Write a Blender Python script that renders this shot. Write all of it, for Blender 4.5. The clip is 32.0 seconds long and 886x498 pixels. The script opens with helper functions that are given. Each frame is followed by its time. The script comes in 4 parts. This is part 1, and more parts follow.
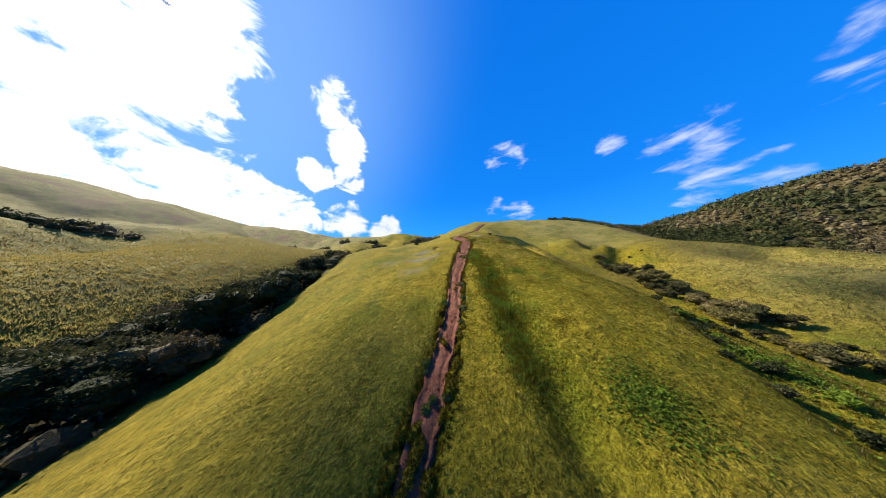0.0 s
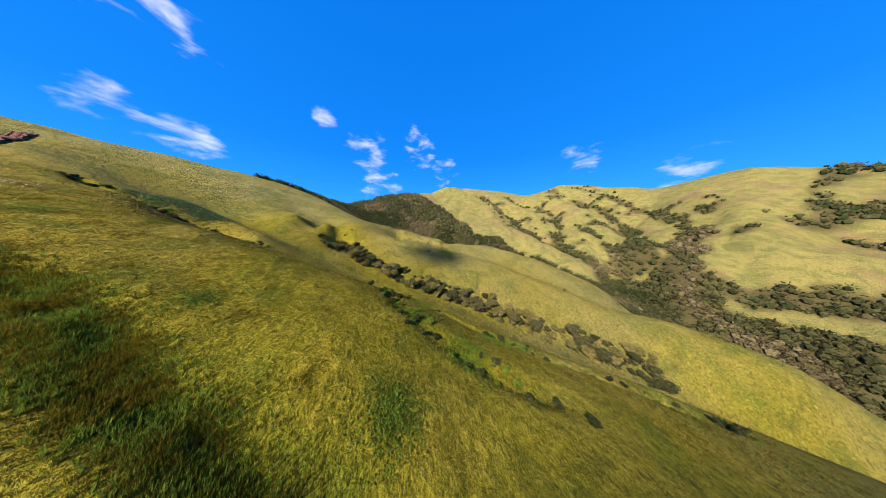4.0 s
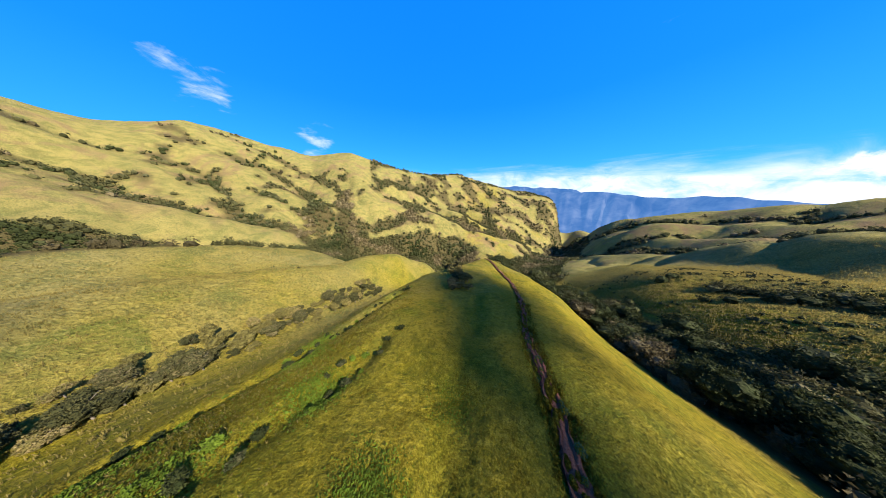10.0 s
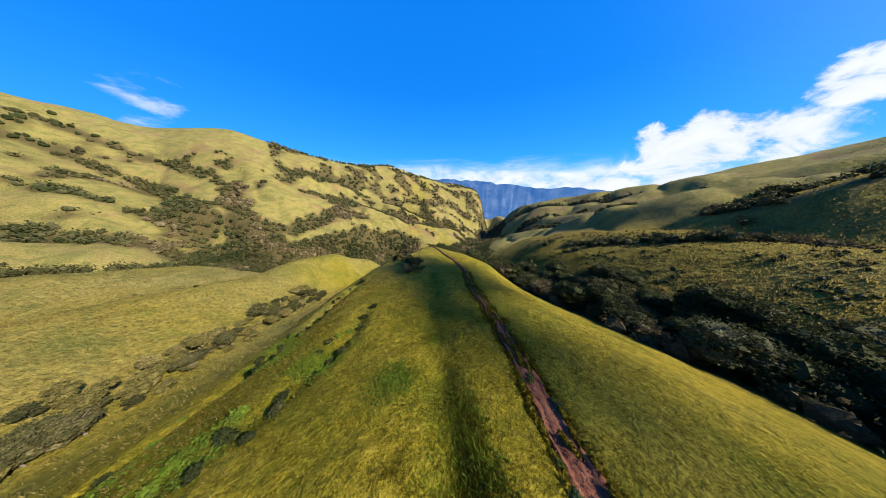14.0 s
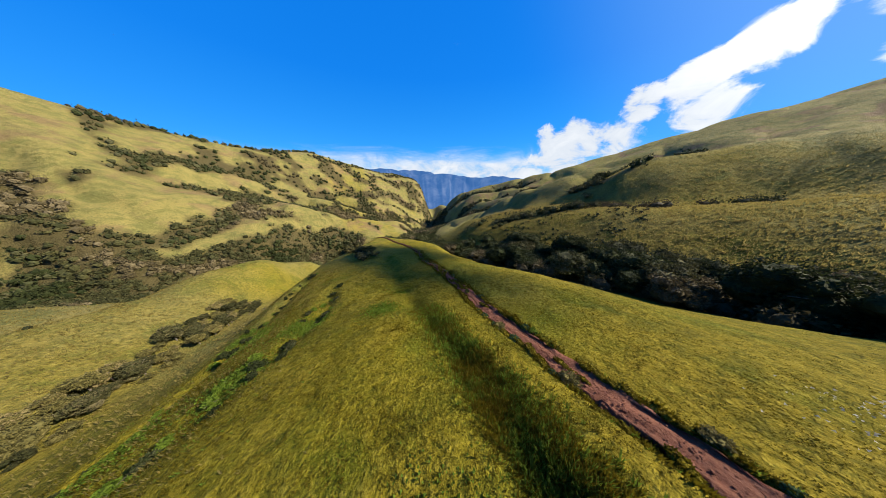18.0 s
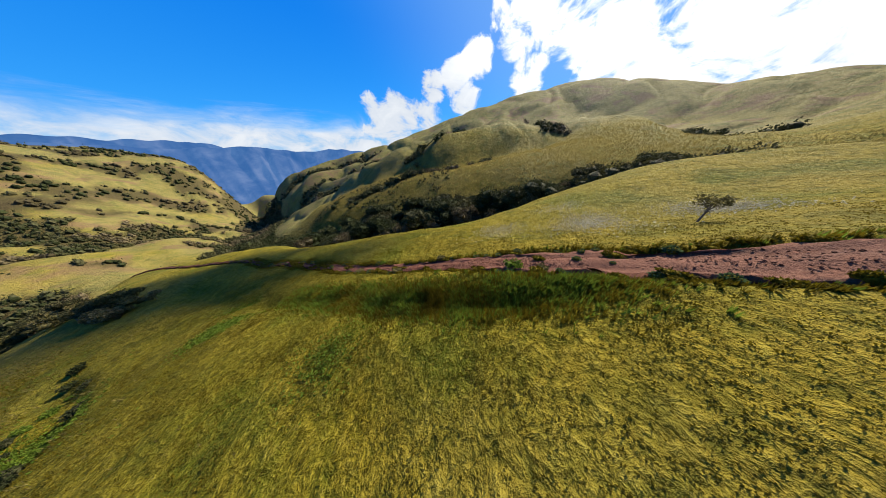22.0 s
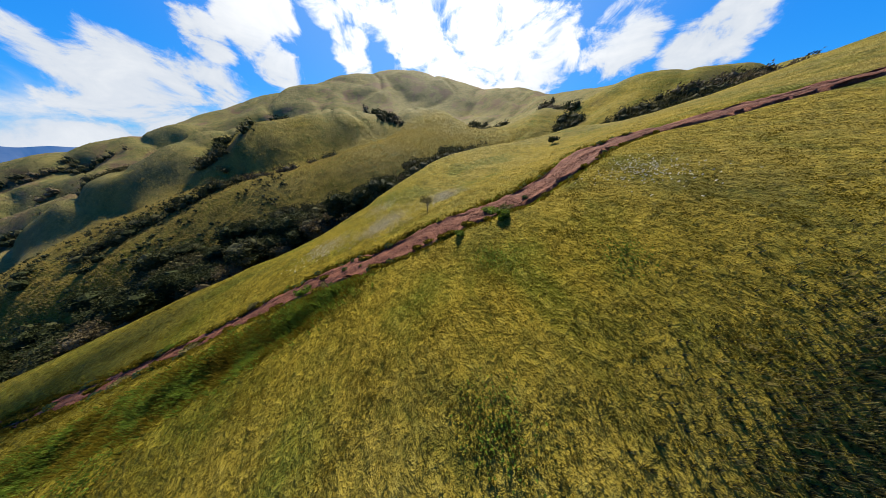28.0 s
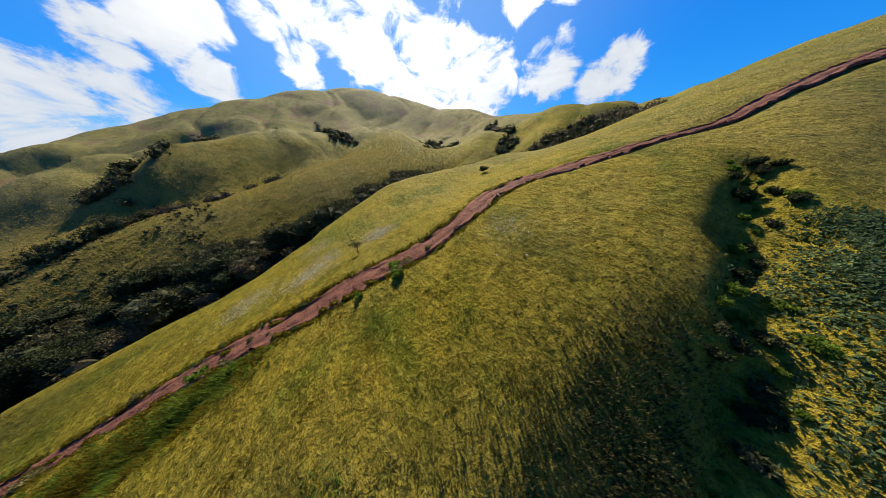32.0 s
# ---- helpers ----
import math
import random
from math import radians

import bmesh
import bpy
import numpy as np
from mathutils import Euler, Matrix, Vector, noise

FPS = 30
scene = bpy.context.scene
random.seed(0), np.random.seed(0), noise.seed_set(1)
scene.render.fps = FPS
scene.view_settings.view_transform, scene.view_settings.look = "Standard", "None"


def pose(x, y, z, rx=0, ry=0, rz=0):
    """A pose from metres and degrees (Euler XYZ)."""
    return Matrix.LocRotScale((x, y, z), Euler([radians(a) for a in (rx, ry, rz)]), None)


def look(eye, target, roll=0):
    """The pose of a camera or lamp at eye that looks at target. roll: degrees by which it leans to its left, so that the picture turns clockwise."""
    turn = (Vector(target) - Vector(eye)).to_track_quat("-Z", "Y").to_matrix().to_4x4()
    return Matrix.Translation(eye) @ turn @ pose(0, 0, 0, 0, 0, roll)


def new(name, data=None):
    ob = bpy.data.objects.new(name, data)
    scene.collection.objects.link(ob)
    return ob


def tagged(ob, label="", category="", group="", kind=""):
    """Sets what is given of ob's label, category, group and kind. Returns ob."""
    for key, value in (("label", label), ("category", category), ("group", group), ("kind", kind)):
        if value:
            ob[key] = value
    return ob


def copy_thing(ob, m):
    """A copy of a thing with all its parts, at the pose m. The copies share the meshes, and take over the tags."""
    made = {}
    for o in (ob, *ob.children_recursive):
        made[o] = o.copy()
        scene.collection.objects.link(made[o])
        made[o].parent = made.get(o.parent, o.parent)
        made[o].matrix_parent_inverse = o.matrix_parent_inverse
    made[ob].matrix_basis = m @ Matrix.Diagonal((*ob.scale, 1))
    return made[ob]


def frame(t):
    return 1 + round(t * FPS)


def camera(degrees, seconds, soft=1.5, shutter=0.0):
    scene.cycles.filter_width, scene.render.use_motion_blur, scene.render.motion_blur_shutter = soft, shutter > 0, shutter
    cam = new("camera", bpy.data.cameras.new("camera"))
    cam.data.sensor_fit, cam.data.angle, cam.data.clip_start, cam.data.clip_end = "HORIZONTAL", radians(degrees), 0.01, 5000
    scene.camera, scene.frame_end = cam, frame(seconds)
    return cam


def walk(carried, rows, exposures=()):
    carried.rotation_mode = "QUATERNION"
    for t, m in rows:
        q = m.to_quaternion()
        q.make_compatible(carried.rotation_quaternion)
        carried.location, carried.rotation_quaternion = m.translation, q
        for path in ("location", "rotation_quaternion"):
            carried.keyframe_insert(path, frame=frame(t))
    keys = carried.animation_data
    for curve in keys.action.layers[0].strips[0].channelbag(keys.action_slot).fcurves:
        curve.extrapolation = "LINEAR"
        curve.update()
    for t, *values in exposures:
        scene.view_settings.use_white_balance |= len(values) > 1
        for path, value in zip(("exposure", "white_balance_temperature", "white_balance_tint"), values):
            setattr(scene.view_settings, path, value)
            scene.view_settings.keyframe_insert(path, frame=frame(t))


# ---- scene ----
cam = camera(139.0, 32.0, soft=0.65)
PATH = [
    (0, 2.77, 2.00, 11.58, 4.87, 0.64, -2.18), (0.5, 3.07, 2.68, 12.56, 4.56, 0.36, -7.18),
    (1, 3.43, 3.47, 13.26, 3.49, 0.07, -15.66), (1.5, 3.84, 4.32, 13.99, 1.96, -0.19, -26.52),
    (2, 4.29, 5.20, 14.69, 0.25, -0.39, -37.98), (2.5, 4.72, 6.05, 15.36, -1.55, -0.55, -49.49),
    (3, 5.16, 6.93, 16.09, -3.35, -0.49, -60.95), (3.5, 5.85, 7.73, 16.67, -5.22, -0.52, -72.15),
    (4, 6.25, 8.56, 17.39, -7.08, -0.18, -82.63), (4.5, 6.76, 9.32, 17.95, -8.87, 0.07, -92.28),
    (5, 7.14, 10.54, 18.96, -10.67, 0.09, -102.01), (5.5, 7.45, 11.99, 20.15, -12.38, 0.16, -111.32),
    (6, 7.74, 13.42, 21.26, -13.91, 0.27, -119.90), (6.5, 8.13, 14.54, 22.05, -15.29, 0.20, -127.98),
    (7, 8.70, 15.08, 22.28, -16.56, 0.25, -135.99), (7.5, 9.16, 15.62, 22.34, -17.41, 0.26, -142.90),
    (8, 9.68, 16.20, 22.44, -18.00, 0.25, -148.75), (8.5, 10.15, 16.80, 22.61, -18.52, 0.21, -154.15),
    (9, 10.67, 17.47, 22.64, -18.97, 0.21, -159.51), (9.5, 11.02, 18.10, 22.63, -19.37, 0.19, -164.83),
    (10, 11.46, 18.77, 22.69, -19.82, 0.18, -170.18), (10.5, 11.83, 19.55, 22.68, -20.31, 0.14, -175.51),
    (11, 12.30, 20.44, 22.64, -20.71, 0.05, -180.44), (11.5, 12.83, 21.38, 22.58, -21.09, 0.01, -184.20),
    (12, 13.43, 22.58, 22.60, -21.36, -0.02, -186.52), (12.5, 14.01, 23.90, 22.55, -21.55, -0.04, -188.05),
    (13, 14.48, 25.10, 22.54, -21.75, -0.07, -189.35), (13.5, 14.95, 26.21, 22.57, -21.99, -0.09, -190.63),
    (14, 15.40, 27.37, 22.57, -22.18, -0.10, -191.75), (14.5, 15.85, 28.58, 22.56, -22.43, -0.10, -193.05),
    (15, 16.33, 29.80, 22.54, -22.70, -0.09, -194.62), (15.5, 16.86, 31.02, 22.52, -22.97, -0.09, -196.32),
    (16, 17.44, 32.21, 22.50, -23.36, -0.03, -198.64), (16.5, 18.00, 33.43, 22.38, -23.77, 0.00, -201.55),
    (17, 18.74, 34.73, 22.24, -24.16, 0.03, -204.72), (17.5, 19.47, 36.09, 22.11, -24.60, 0.00, -207.87),
    (18, 20.14, 37.33, 22.09, -25.13, 0.01, -211.04), (18.5, 20.73, 38.76, 21.98, -25.55, -0.07, -214.15),
    (19, 21.17, 39.87, 21.96, -26.30, -0.14, -217.44), (19.5, 21.58, 40.98, 21.92, -27.12, -0.20, -221.55),
    (20, 22.00, 42.00, 22.00, -28.04, -0.25, -227.21), (20.5, 22.45, 43.01, 22.01, -29.07, -0.24, -234.24),
    (21, 22.92, 44.13, 22.04, -30.15, -0.14, -241.80), (21.5, 23.39, 45.15, 22.12, -31.27, -0.11, -249.41),
    (22, 23.81, 46.29, 22.34, -32.45, -0.23, -256.92), (22.5, 24.15, 47.29, 22.49, -33.60, -0.31, -264.41),
    (23, 24.49, 48.28, 22.69, -34.71, -0.29, -271.70), (23.5, 24.88, 49.29, 22.90, -35.56, -0.19, -277.82),
    (24, 25.27, 50.24, 23.13, -35.98, -0.11, -281.76), (24.5, 25.68, 51.13, 23.45, -36.22, -0.06, -284.11),
    (25, 26.19, 52.23, 23.93, -36.32, -0.03, -285.99), (25.5, 26.67, 53.25, 24.43, -36.40, -0.02, -287.78),
    (26, 27.12, 54.31, 25.06, -36.47, 0.01, -289.69), (26.5, 27.54, 55.38, 25.77, -36.45, 0.03, -291.41),
    (27, 27.93, 56.41, 26.51, -36.39, 0.05, -293.18), (27.5, 28.29, 57.37, 27.21, -36.33, 0.07, -295.02),
    (28, 28.61, 58.22, 27.83, -36.19, 0.10, -296.89), (28.5, 29.02, 59.12, 28.52, -36.01, 0.15, -298.88),
    (29, 29.44, 60.06, 29.17, -35.85, 0.17, -300.86), (29.5, 29.89, 61.01, 29.81, -35.73, 0.15, -302.74),
    (30, 30.27, 61.86, 30.46, -35.47, 0.12, -304.46), (30.5, 30.67, 62.71, 31.08, -35.02, 0.15, -305.78),
    (31, 31.06, 63.66, 31.78, -34.40, 0.19, -306.60), (31.5, 31.50, 64.54, 32.44, -33.67, 0.23, -307.17),
    (32, 31.94, 65.40, 33.09, -32.96, 0.23, -307.64),
]

walk(cam, [(t, pose(x, y, z, 90 + p, r, w)) for t, x, y, z, p, r, w in PATH], [(0.0, 1.30), (4.0, 1.36), (8.0, 1.62), (10.0, 1.58), (12.5, 1.42), (16.0, 1.22), (24.0, 1.06), (32.0, 1.02)])

# ---- daylight: clear morning sky, low sun in the west of the plan, cumulus round it ----
SUN_AZ, SUN_EL = 64.0, 38.5          # degrees left of +y, degrees above the horizon


def way(az, el):
    """Unit vector of a compass bearing (degrees left of +y) and an elevation."""
    a, e = radians(az), radians(el)
    return Vector((-math.sin(a) * math.cos(e), math.cos(a) * math.cos(e), math.sin(e)))


sun = new("sun", bpy.data.lights.new("sun", "SUN"))
sun.data.energy, sun.data.angle, sun.data.color = 5.2, radians(0.55), (1.0, 0.885, 0.70)
sun.matrix_world = look(way(SUN_AZ, SUN_EL) * 100, (0, 0, 0))


class Nodes:
    """Short hand for a node tree."""

    def __init__(self, tree):
        self.tree = tree
        tree.nodes.clear()

    def add(self, kind, **values):
        n = self.tree.nodes.new(kind)
        for k, v in values.items():
            setattr(n, k, v)
        return n

    def put(self, socket, value):
        if isinstance(value, bpy.types.NodeSocket):
            self.tree.links.new(value, socket)
        else:
            socket.default_value = value

    def math(self, op, a, b=0.0, clamp=False):
        n = self.add("ShaderNodeMath", operation=op, use_clamp=clamp)
        self.put(n.inputs[0], a), self.put(n.inputs[1], b)
        return n.outputs[0]

    def vmath(self, op, a, b=(0, 0, 0), out=0):
        n = self.add("ShaderNodeVectorMath", operation=op)
        self.put(n.inputs[0], a), self.put(n.inputs[1], b)
        return n.outputs[out]

    def ramp(self, fac, stops):
        n = self.add("ShaderNodeValToRGB")
        e = n.color_ramp.elements
        while len(e) < len(stops):
            e.new(0.5)
        for s, (p, c) in zip(e, stops):
            s.position, s.color = p, (c, c, c, 1) if isinstance(c, (int, float)) else (*c, 1)
        self.put(n.inputs[0], fac)
        return n.outputs[0]

    def step(self, x, lo, hi):
        n = self.add("ShaderNodeMapRange", interpolation_type="SMOOTHSTEP")
        self.put(n.inputs[0], x)
        n.inputs[1].default_value, n.inputs[2].default_value = lo, hi
        return n.outputs[0]

    def noise(self, vec, scale, detail=4.0, rough=0.55, warp=0.0):
        n = self.add("ShaderNodeTexNoise")
        self.put(n.inputs["Vector"], vec)
        n.inputs["Scale"].default_value, n.inputs["Detail"].default_value = scale, detail
        n.inputs["Roughness"].default_value, n.inputs["Distortion"].default_value = rough, warp
        return n.outputs[0]

    def mix(self, fac, a, b, blend="MIX"):
        n = self.add("ShaderNodeMix", data_type="RGBA", blend_type=blend)
        self.put(n.inputs[0], fac)
        for s, v in ((n.inputs[6], a), (n.inputs[7], b)):
            self.put(s, (*v, 1) if isinstance(v, tuple) and len(v) == 3 else v)
        return n.outputs[2]


world = bpy.data.worlds.new("daylight")
scene.world = world
world.use_nodes = True
N = Nodes(world.node_tree)
sky = N.add("ShaderNodeTexSky", sky_type="NISHITA", sun_disc=False)
sky.sun_elevation, sky.sun_rotation = radians(SUN_EL), radians(-SUN_AZ)
sky.altitude, sky.air_density, sky.dust_density, sky.ozone_density = 1500, 1.0, 0.3, 2.0
tint = N.add("ShaderNodeHueSaturation")
N.put(tint.inputs["Color"], sky.outputs[0])
tint.inputs["Saturation"].default_value, tint.inputs["Hue"].default_value = 1.25, 0.502
blue = N.mix(1.0, tint.outputs[0], (0.46, 1.0, 1.62), "MULTIPLY")
d = N.add("ShaderNodeTexCoord").outputs["Generated"]
xyz = N.add("ShaderNodeSeparateXYZ")
N.put(xyz.inputs[0], d)
up = xyz.outputs[2]
deep = N.ramp(up, [(0.0, (0.06, 0.45, 1.0)), (0.10, (0.018, 0.34, 0.97)), (0.35, (0.002, 0.235, 0.90)), (0.9, (0.001, 0.17, 0.78))])
blue = N.mix(0.84, blue, N.mix(1.0, deep, (7.3, 7.3, 7.3), "MULTIPLY"))
stretch = N.add("ShaderNodeMapping")
N.put(stretch.inputs[0], d)
stretch.inputs["Scale"].default_value = (1, 1, 1.7)
puffs = N.noise(stretch.outputs[0], 7.5, 10.0, 0.62, 0.5)
flat = N.add("ShaderNodeMapping")
N.put(flat.inputs[0], d)
flat.inputs["Scale"].default_value = (1, 1, 7.0)
sheets = N.noise(flat.outputs[0], 3.0, 8.0, 0.6, 0.4)

slant = N.add("ShaderNodeMapping")
N.put(slant.inputs[0], d)
slant.inputs["Scale"].default_value, slant.inputs["Rotation"].default_value = (1, 1, 2.6), (0.5, 0.35, 0)
wisps = N.noise(slant.outputs[0], 9.0, 6.0, 0.55, 0.25)


def bank(az, el, wide, soft):
    """How deep inside a cloud bank round a bearing a direction lies, 0 to 1."""
    near = N.vmath("DOT_PRODUCT", d, way(az, el), out=1)
    return N.step(near, math.cos(radians(wide + soft)), math.cos(radians(max(wide - soft, 0))))


def cloud(lift, noise_out, lo, hi):
    return N.step(N.math("ADD", noise_out, N.math("MULTIPLY", lift, 0.42)), lo, hi)


masks = []
for az, el, wide, soft in ((66, 36, 14, 7), (67, 22, 12, 7), (58, 13, 11, 6), (50, 13, 8, 6), (84, 22, 6, 5), (32, 40, 4, 3.5), (29, 32, 4, 3.5), (28, 25, 3, 3), (36, 24, 3, 3), (42, 12, 6, 5), (28, 13, 5, 4), (17, 10.5, 4, 4),
                           (121.5, 7.5, 2, 2.5), (115, 8, 2.5, 3), (110, 5, 5, 4), (118, 3, 7, 4), (106, 12, 2, 3), (100, 13.5, 2.5, 3), (97, 9.5, 3, 3), (95, 16.3, 2.5, 3), (86, 20, 3.5, 4), (83, 13.5, 3, 3)):
    masks.append(cloud(bank(az, el, wide, soft), puffs, 0.73, 0.90))
for az, el, wide, soft in ((-24, 31.5, 2.5, 4), (-27, 16.5, 1.8, 3), (-21, 17.5, 1.5, 3), (-49.3, 26.6, 1.2, 2), (-59.5, 22.5, 3, 3.5), (-63.5, 12, 4, 3.5), (-120, 17.5, 2.5, 3), (-137, 11.3, 2.5, 2.5), (-75, 23.5, 3, 3), (-84, 18, 3, 3)):
    masks.append(N.math("MULTIPLY", cloud(N.math("MULTIPLY", bank(az, el, wide * 1.3, soft * 1.3), 0.75), wisps, 0.74, 1.05), 0.75))
# the sheet of cloud that fills the far lowland, along the horizon
low = N.math("SUBTRACT", 1.0, N.step(N.math("ADD", up, N.math("MULTIPLY", sheets, 0.15)), 0.085, 0.18))
low = N.math("MULTIPLY", low, N.step(N.math("ADD", puffs, N.math("MULTIPLY", sheets, 0.5)), 0.44, 0.80))
side = bank(150, -2, 46, 12)
masks.append(N.math("MULTIPLY", low, N.math("ADD", N.math("MULTIPLY", side, 0.92), 0.08)))
halo = N.math("POWER", N.step(N.vmath("DOT_PRODUCT", d, way(SUN_AZ, SUN_EL), out=1), math.cos(radians(66)), 1.0), 2.4)
blue = N.mix(N.math("MULTIPLY", halo, 0.30), blue, (4.6, 6.9, 8.4))
total = masks[0]
for m in masks[1:]:
    total = N.math("MAXIMUM", total, m)
glare = N.step(N.vmath("DOT_PRODUCT", d, way(SUN_AZ, SUN_EL), out=1), math.cos(radians(48)), 1.0)
white = N.mix(glare, (6.6, 6.9, 7.3), (12.0, 11.8, 11.4))
shade = N.step(puffs, 0.35, 0.75)
white = N.mix(1.0, white, N.mix(shade, (0.80, 0.84, 0.90), (1, 1, 1)), "MULTIPLY")
both = N.mix(total, blue, white)
back = N.add("ShaderNodeBackground")
N.put(back.inputs["Color"], both)
back.inputs["Strength"].default_value = 0.062
N.put(N.add("ShaderNodeOutputWorld").inputs[0], back.outputs[0])


# ---- materials ----
def material(name):
    m = bpy.data.materials.new(name)
    m.use_nodes = True
    return m, Nodes(m.node_tree)


def finish(n, color, rough=0.8, bump=None, height=0.1, spec=0.3, sheen=0.0, through_leaf=0.0):
    b = n.add("ShaderNodeBsdfPrincipled")
    n.put(b.inputs["Base Color"], color if not isinstance(color, tuple) else (*color, 1))
    n.put(b.inputs["Roughness"], rough)
    b.inputs["Specular IOR Level"].default_value = spec
    b.inputs["Sheen Weight"].default_value = sheen
    if bump is not None:
        k = n.add("ShaderNodeBump")
        k.inputs["Strength"].default_value, k.inputs["Distance"].default_value = 1.0, height
        n.put(k.inputs["Height"], bump)
        n.put(b.inputs["Normal"], k.outputs[0])
    out = b.outputs[0]
    if through_leaf:
        t = n.add("ShaderNodeBsdfTranslucent")
        n.put(t.inputs["Color"], color if not isinstance(color, tuple) else (*color, 1))
        s = n.add("ShaderNodeMixShader")
        s.inputs[0].default_value = through_leaf
        n.put(s.inputs[1], out), n.put(s.inputs[2], t.outputs[0])
        out = s.outputs[0]
    n.put(n.add("ShaderNodeOutputMaterial").inputs[0], out)


def place(n):
    return n.add("ShaderNodeTexCoord").outputs["Object"]


def grass_material():
    m, n = material("hill_grass")
    o = place(n)
    broad = n.noise(o, 0.012, 5, 0.55, 0.6)
    patch = n.noise(o, 0.09, 6, 0.62, 0.6)
    tuft = n.noise(o, 1.3, 5, 0.68, 0.3)
    grain = n.noise(o, 5.0, 4, 0.75)
    gold = n.mix(n.step(broad, 0.35, 0.68), (0.163, 0.134, 0.009), (0.236, 0.172, 0.015))
    c = n.mix(n.step(patch, 0.48, 0.70), gold, (0.090, 0.106, 0.007))
    c = n.mix(n.math("MULTIPLY", n.step(patch, 0.46, 0.28), 0.5), c, (0.292, 0.219, 0.028))
    c = n.mix(n.math("MULTIPLY", n.step(tuft, 0.52, 0.66), 0.42), c, (0.352, 0.291, 0.040))
    c = n.mix(n.math("MULTIPLY", n.step(tuft, 0.49, 0.34), 0.72), c, (0.050, 0.056, 0.004))
    mottle = n.noise(o, 0.42, 4, 0.6, 0.5)
    c = n.mix(n.math("MULTIPLY", n.step(mottle, 0.50, 0.36), 0.45), c, (0.072, 0.079, 0.005))
    c = n.mix(n.math("MULTIPLY", n.step(grain, 0.50, 0.64), 0.45), c, (0.345, 0.280, 0.036))
    c = n.mix(n.math("MULTIPLY", n.step(grain, 0.48, 0.35), 0.5), c, (0.060, 0.062, 0.006))
    far_tufts = n.noise(o, 0.13, 8, 0.78, 0.4)
    c = n.mix(n.math("MULTIPLY", n.step(far_tufts, 0.49, 0.36), 0.6), c, (0.064, 0.068, 0.008))
    dark_green = n.add("ShaderNodeAttribute", attribute_name="dark_green")
    c = n.mix(dark_green.outputs[2], c, n.mix(n.step(grain, 0.36, 0.62), (0.033, 0.043, 0.003), (0.127, 0.143, 0.010)))
    # tan dry grass, and far off the dulling of haze painted into it
    dry = n.add("ShaderNodeAttribute", attribute_name="dry")
    hay_haze = n.mix(n.step(patch, 0.40, 0.64), (0.196, 0.168, 0.060), (0.112, 0.113, 0.038))
    hay_haze = n.mix(n.math("MULTIPLY", n.step(tuft, 0.49, 0.37), 0.8), hay_haze, (0.072, 0.072, 0.026))
    hay_haze = n.mix(n.math("MULTIPLY", n.step(tuft, 0.53, 0.65), 0.6), hay_haze, (0.290, 0.250, 0.098))
    c = n.mix(n.math("MULTIPLY", dry.outputs[2], 0.85), c, hay_haze)
    bare = n.math("MULTIPLY", n.step(n.noise(o, 0.022, 6, 0.65, 0.8), 0.50, 0.64), n.add("ShaderNodeAttribute", attribute_name="stony").outputs[2])
    c = n.mix(n.math("MULTIPLY", bare, 0.75), c, n.mix(tuft, (0.094, 0.056, 0.030), (0.209, 0.133, 0.080)))
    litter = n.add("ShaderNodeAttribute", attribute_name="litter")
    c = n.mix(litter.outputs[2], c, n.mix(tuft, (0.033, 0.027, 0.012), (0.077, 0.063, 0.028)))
    bumps = n.math("ADD", n.math("MULTIPLY", tuft, 1.0), n.math("MULTIPLY", grain, 0.30))
    bumps = n.math("ADD", bumps, n.math("MULTIPLY", n.noise(o, 0.25, 4, 0.6), 1.8))
    finish(n, c, 0.9, bumps, 0.95, 0.06)
    return m


def soil_material():
    m, n = material("red_soil")
    o = place(n)
    a, b, g = n.noise(o, 0.5, 5, 0.6, 0.4), n.noise(o, 3.2, 5, 0.65, 0.3), n.noise(o, 16, 3, 0.7)
    c = n.mix(n.step(a, 0.35, 0.7), (0.096, 0.035, 0.020), (0.168, 0.066, 0.038))
    c = n.mix(n.math("MULTIPLY", n.step(b, 0.5, 0.75), 0.7), c, (0.215, 0.102, 0.062))
    c = n.mix(n.math("MULTIPLY", n.step(b, 0.45, 0.25), 0.7), c, (0.045, 0.018, 0.012))
    finish(n, c, 0.9, n.math("ADD", b, n.math("MULTIPLY", g, 0.35)), 0.22, 0.2)
    return m


def leaf_material(name, dark, light, pale=None, lit_through=0.2):
    m, n = material(name)
    o = place(n)
    r = n.add("ShaderNodeObjectInfo").outputs["Random"]
    isl = n.add("ShaderNodeNewGeometry").outputs["Random Per Island"]
    k = n.math("ADD", n.math("MULTIPLY", isl, 0.6), n.math("MULTIPLY", r, 0.4))
    c = n.mix(k, dark, light)
    if pale:
        c = n.mix(n.step(n.math("ADD", n.math("MULTIPLY", isl, 0.5), n.math("MULTIPLY", r, 0.5)), 0.62, 0.92), c, pale)
    g = n.noise(o, 1.3, 5, 0.75)
    c = n.mix(n.step(g, 0.35, 0.65), n.mix(1.0, c, (0.55, 0.55, 0.55), "MULTIPLY"), c)
    finish(n, c, 0.75, g, 0.5, 0.08, 0.0, lit_through)
    return m


def bark_material():
    m, n = material("grey_bark")
    o = place(n)
    g = n.noise(o, 6, 5, 0.7, 1.0)
    finish(n, n.mix(g, (0.05, 0.04, 0.03), (0.22, 0.19, 0.15)), 0.9, g, 0.05)
    return m


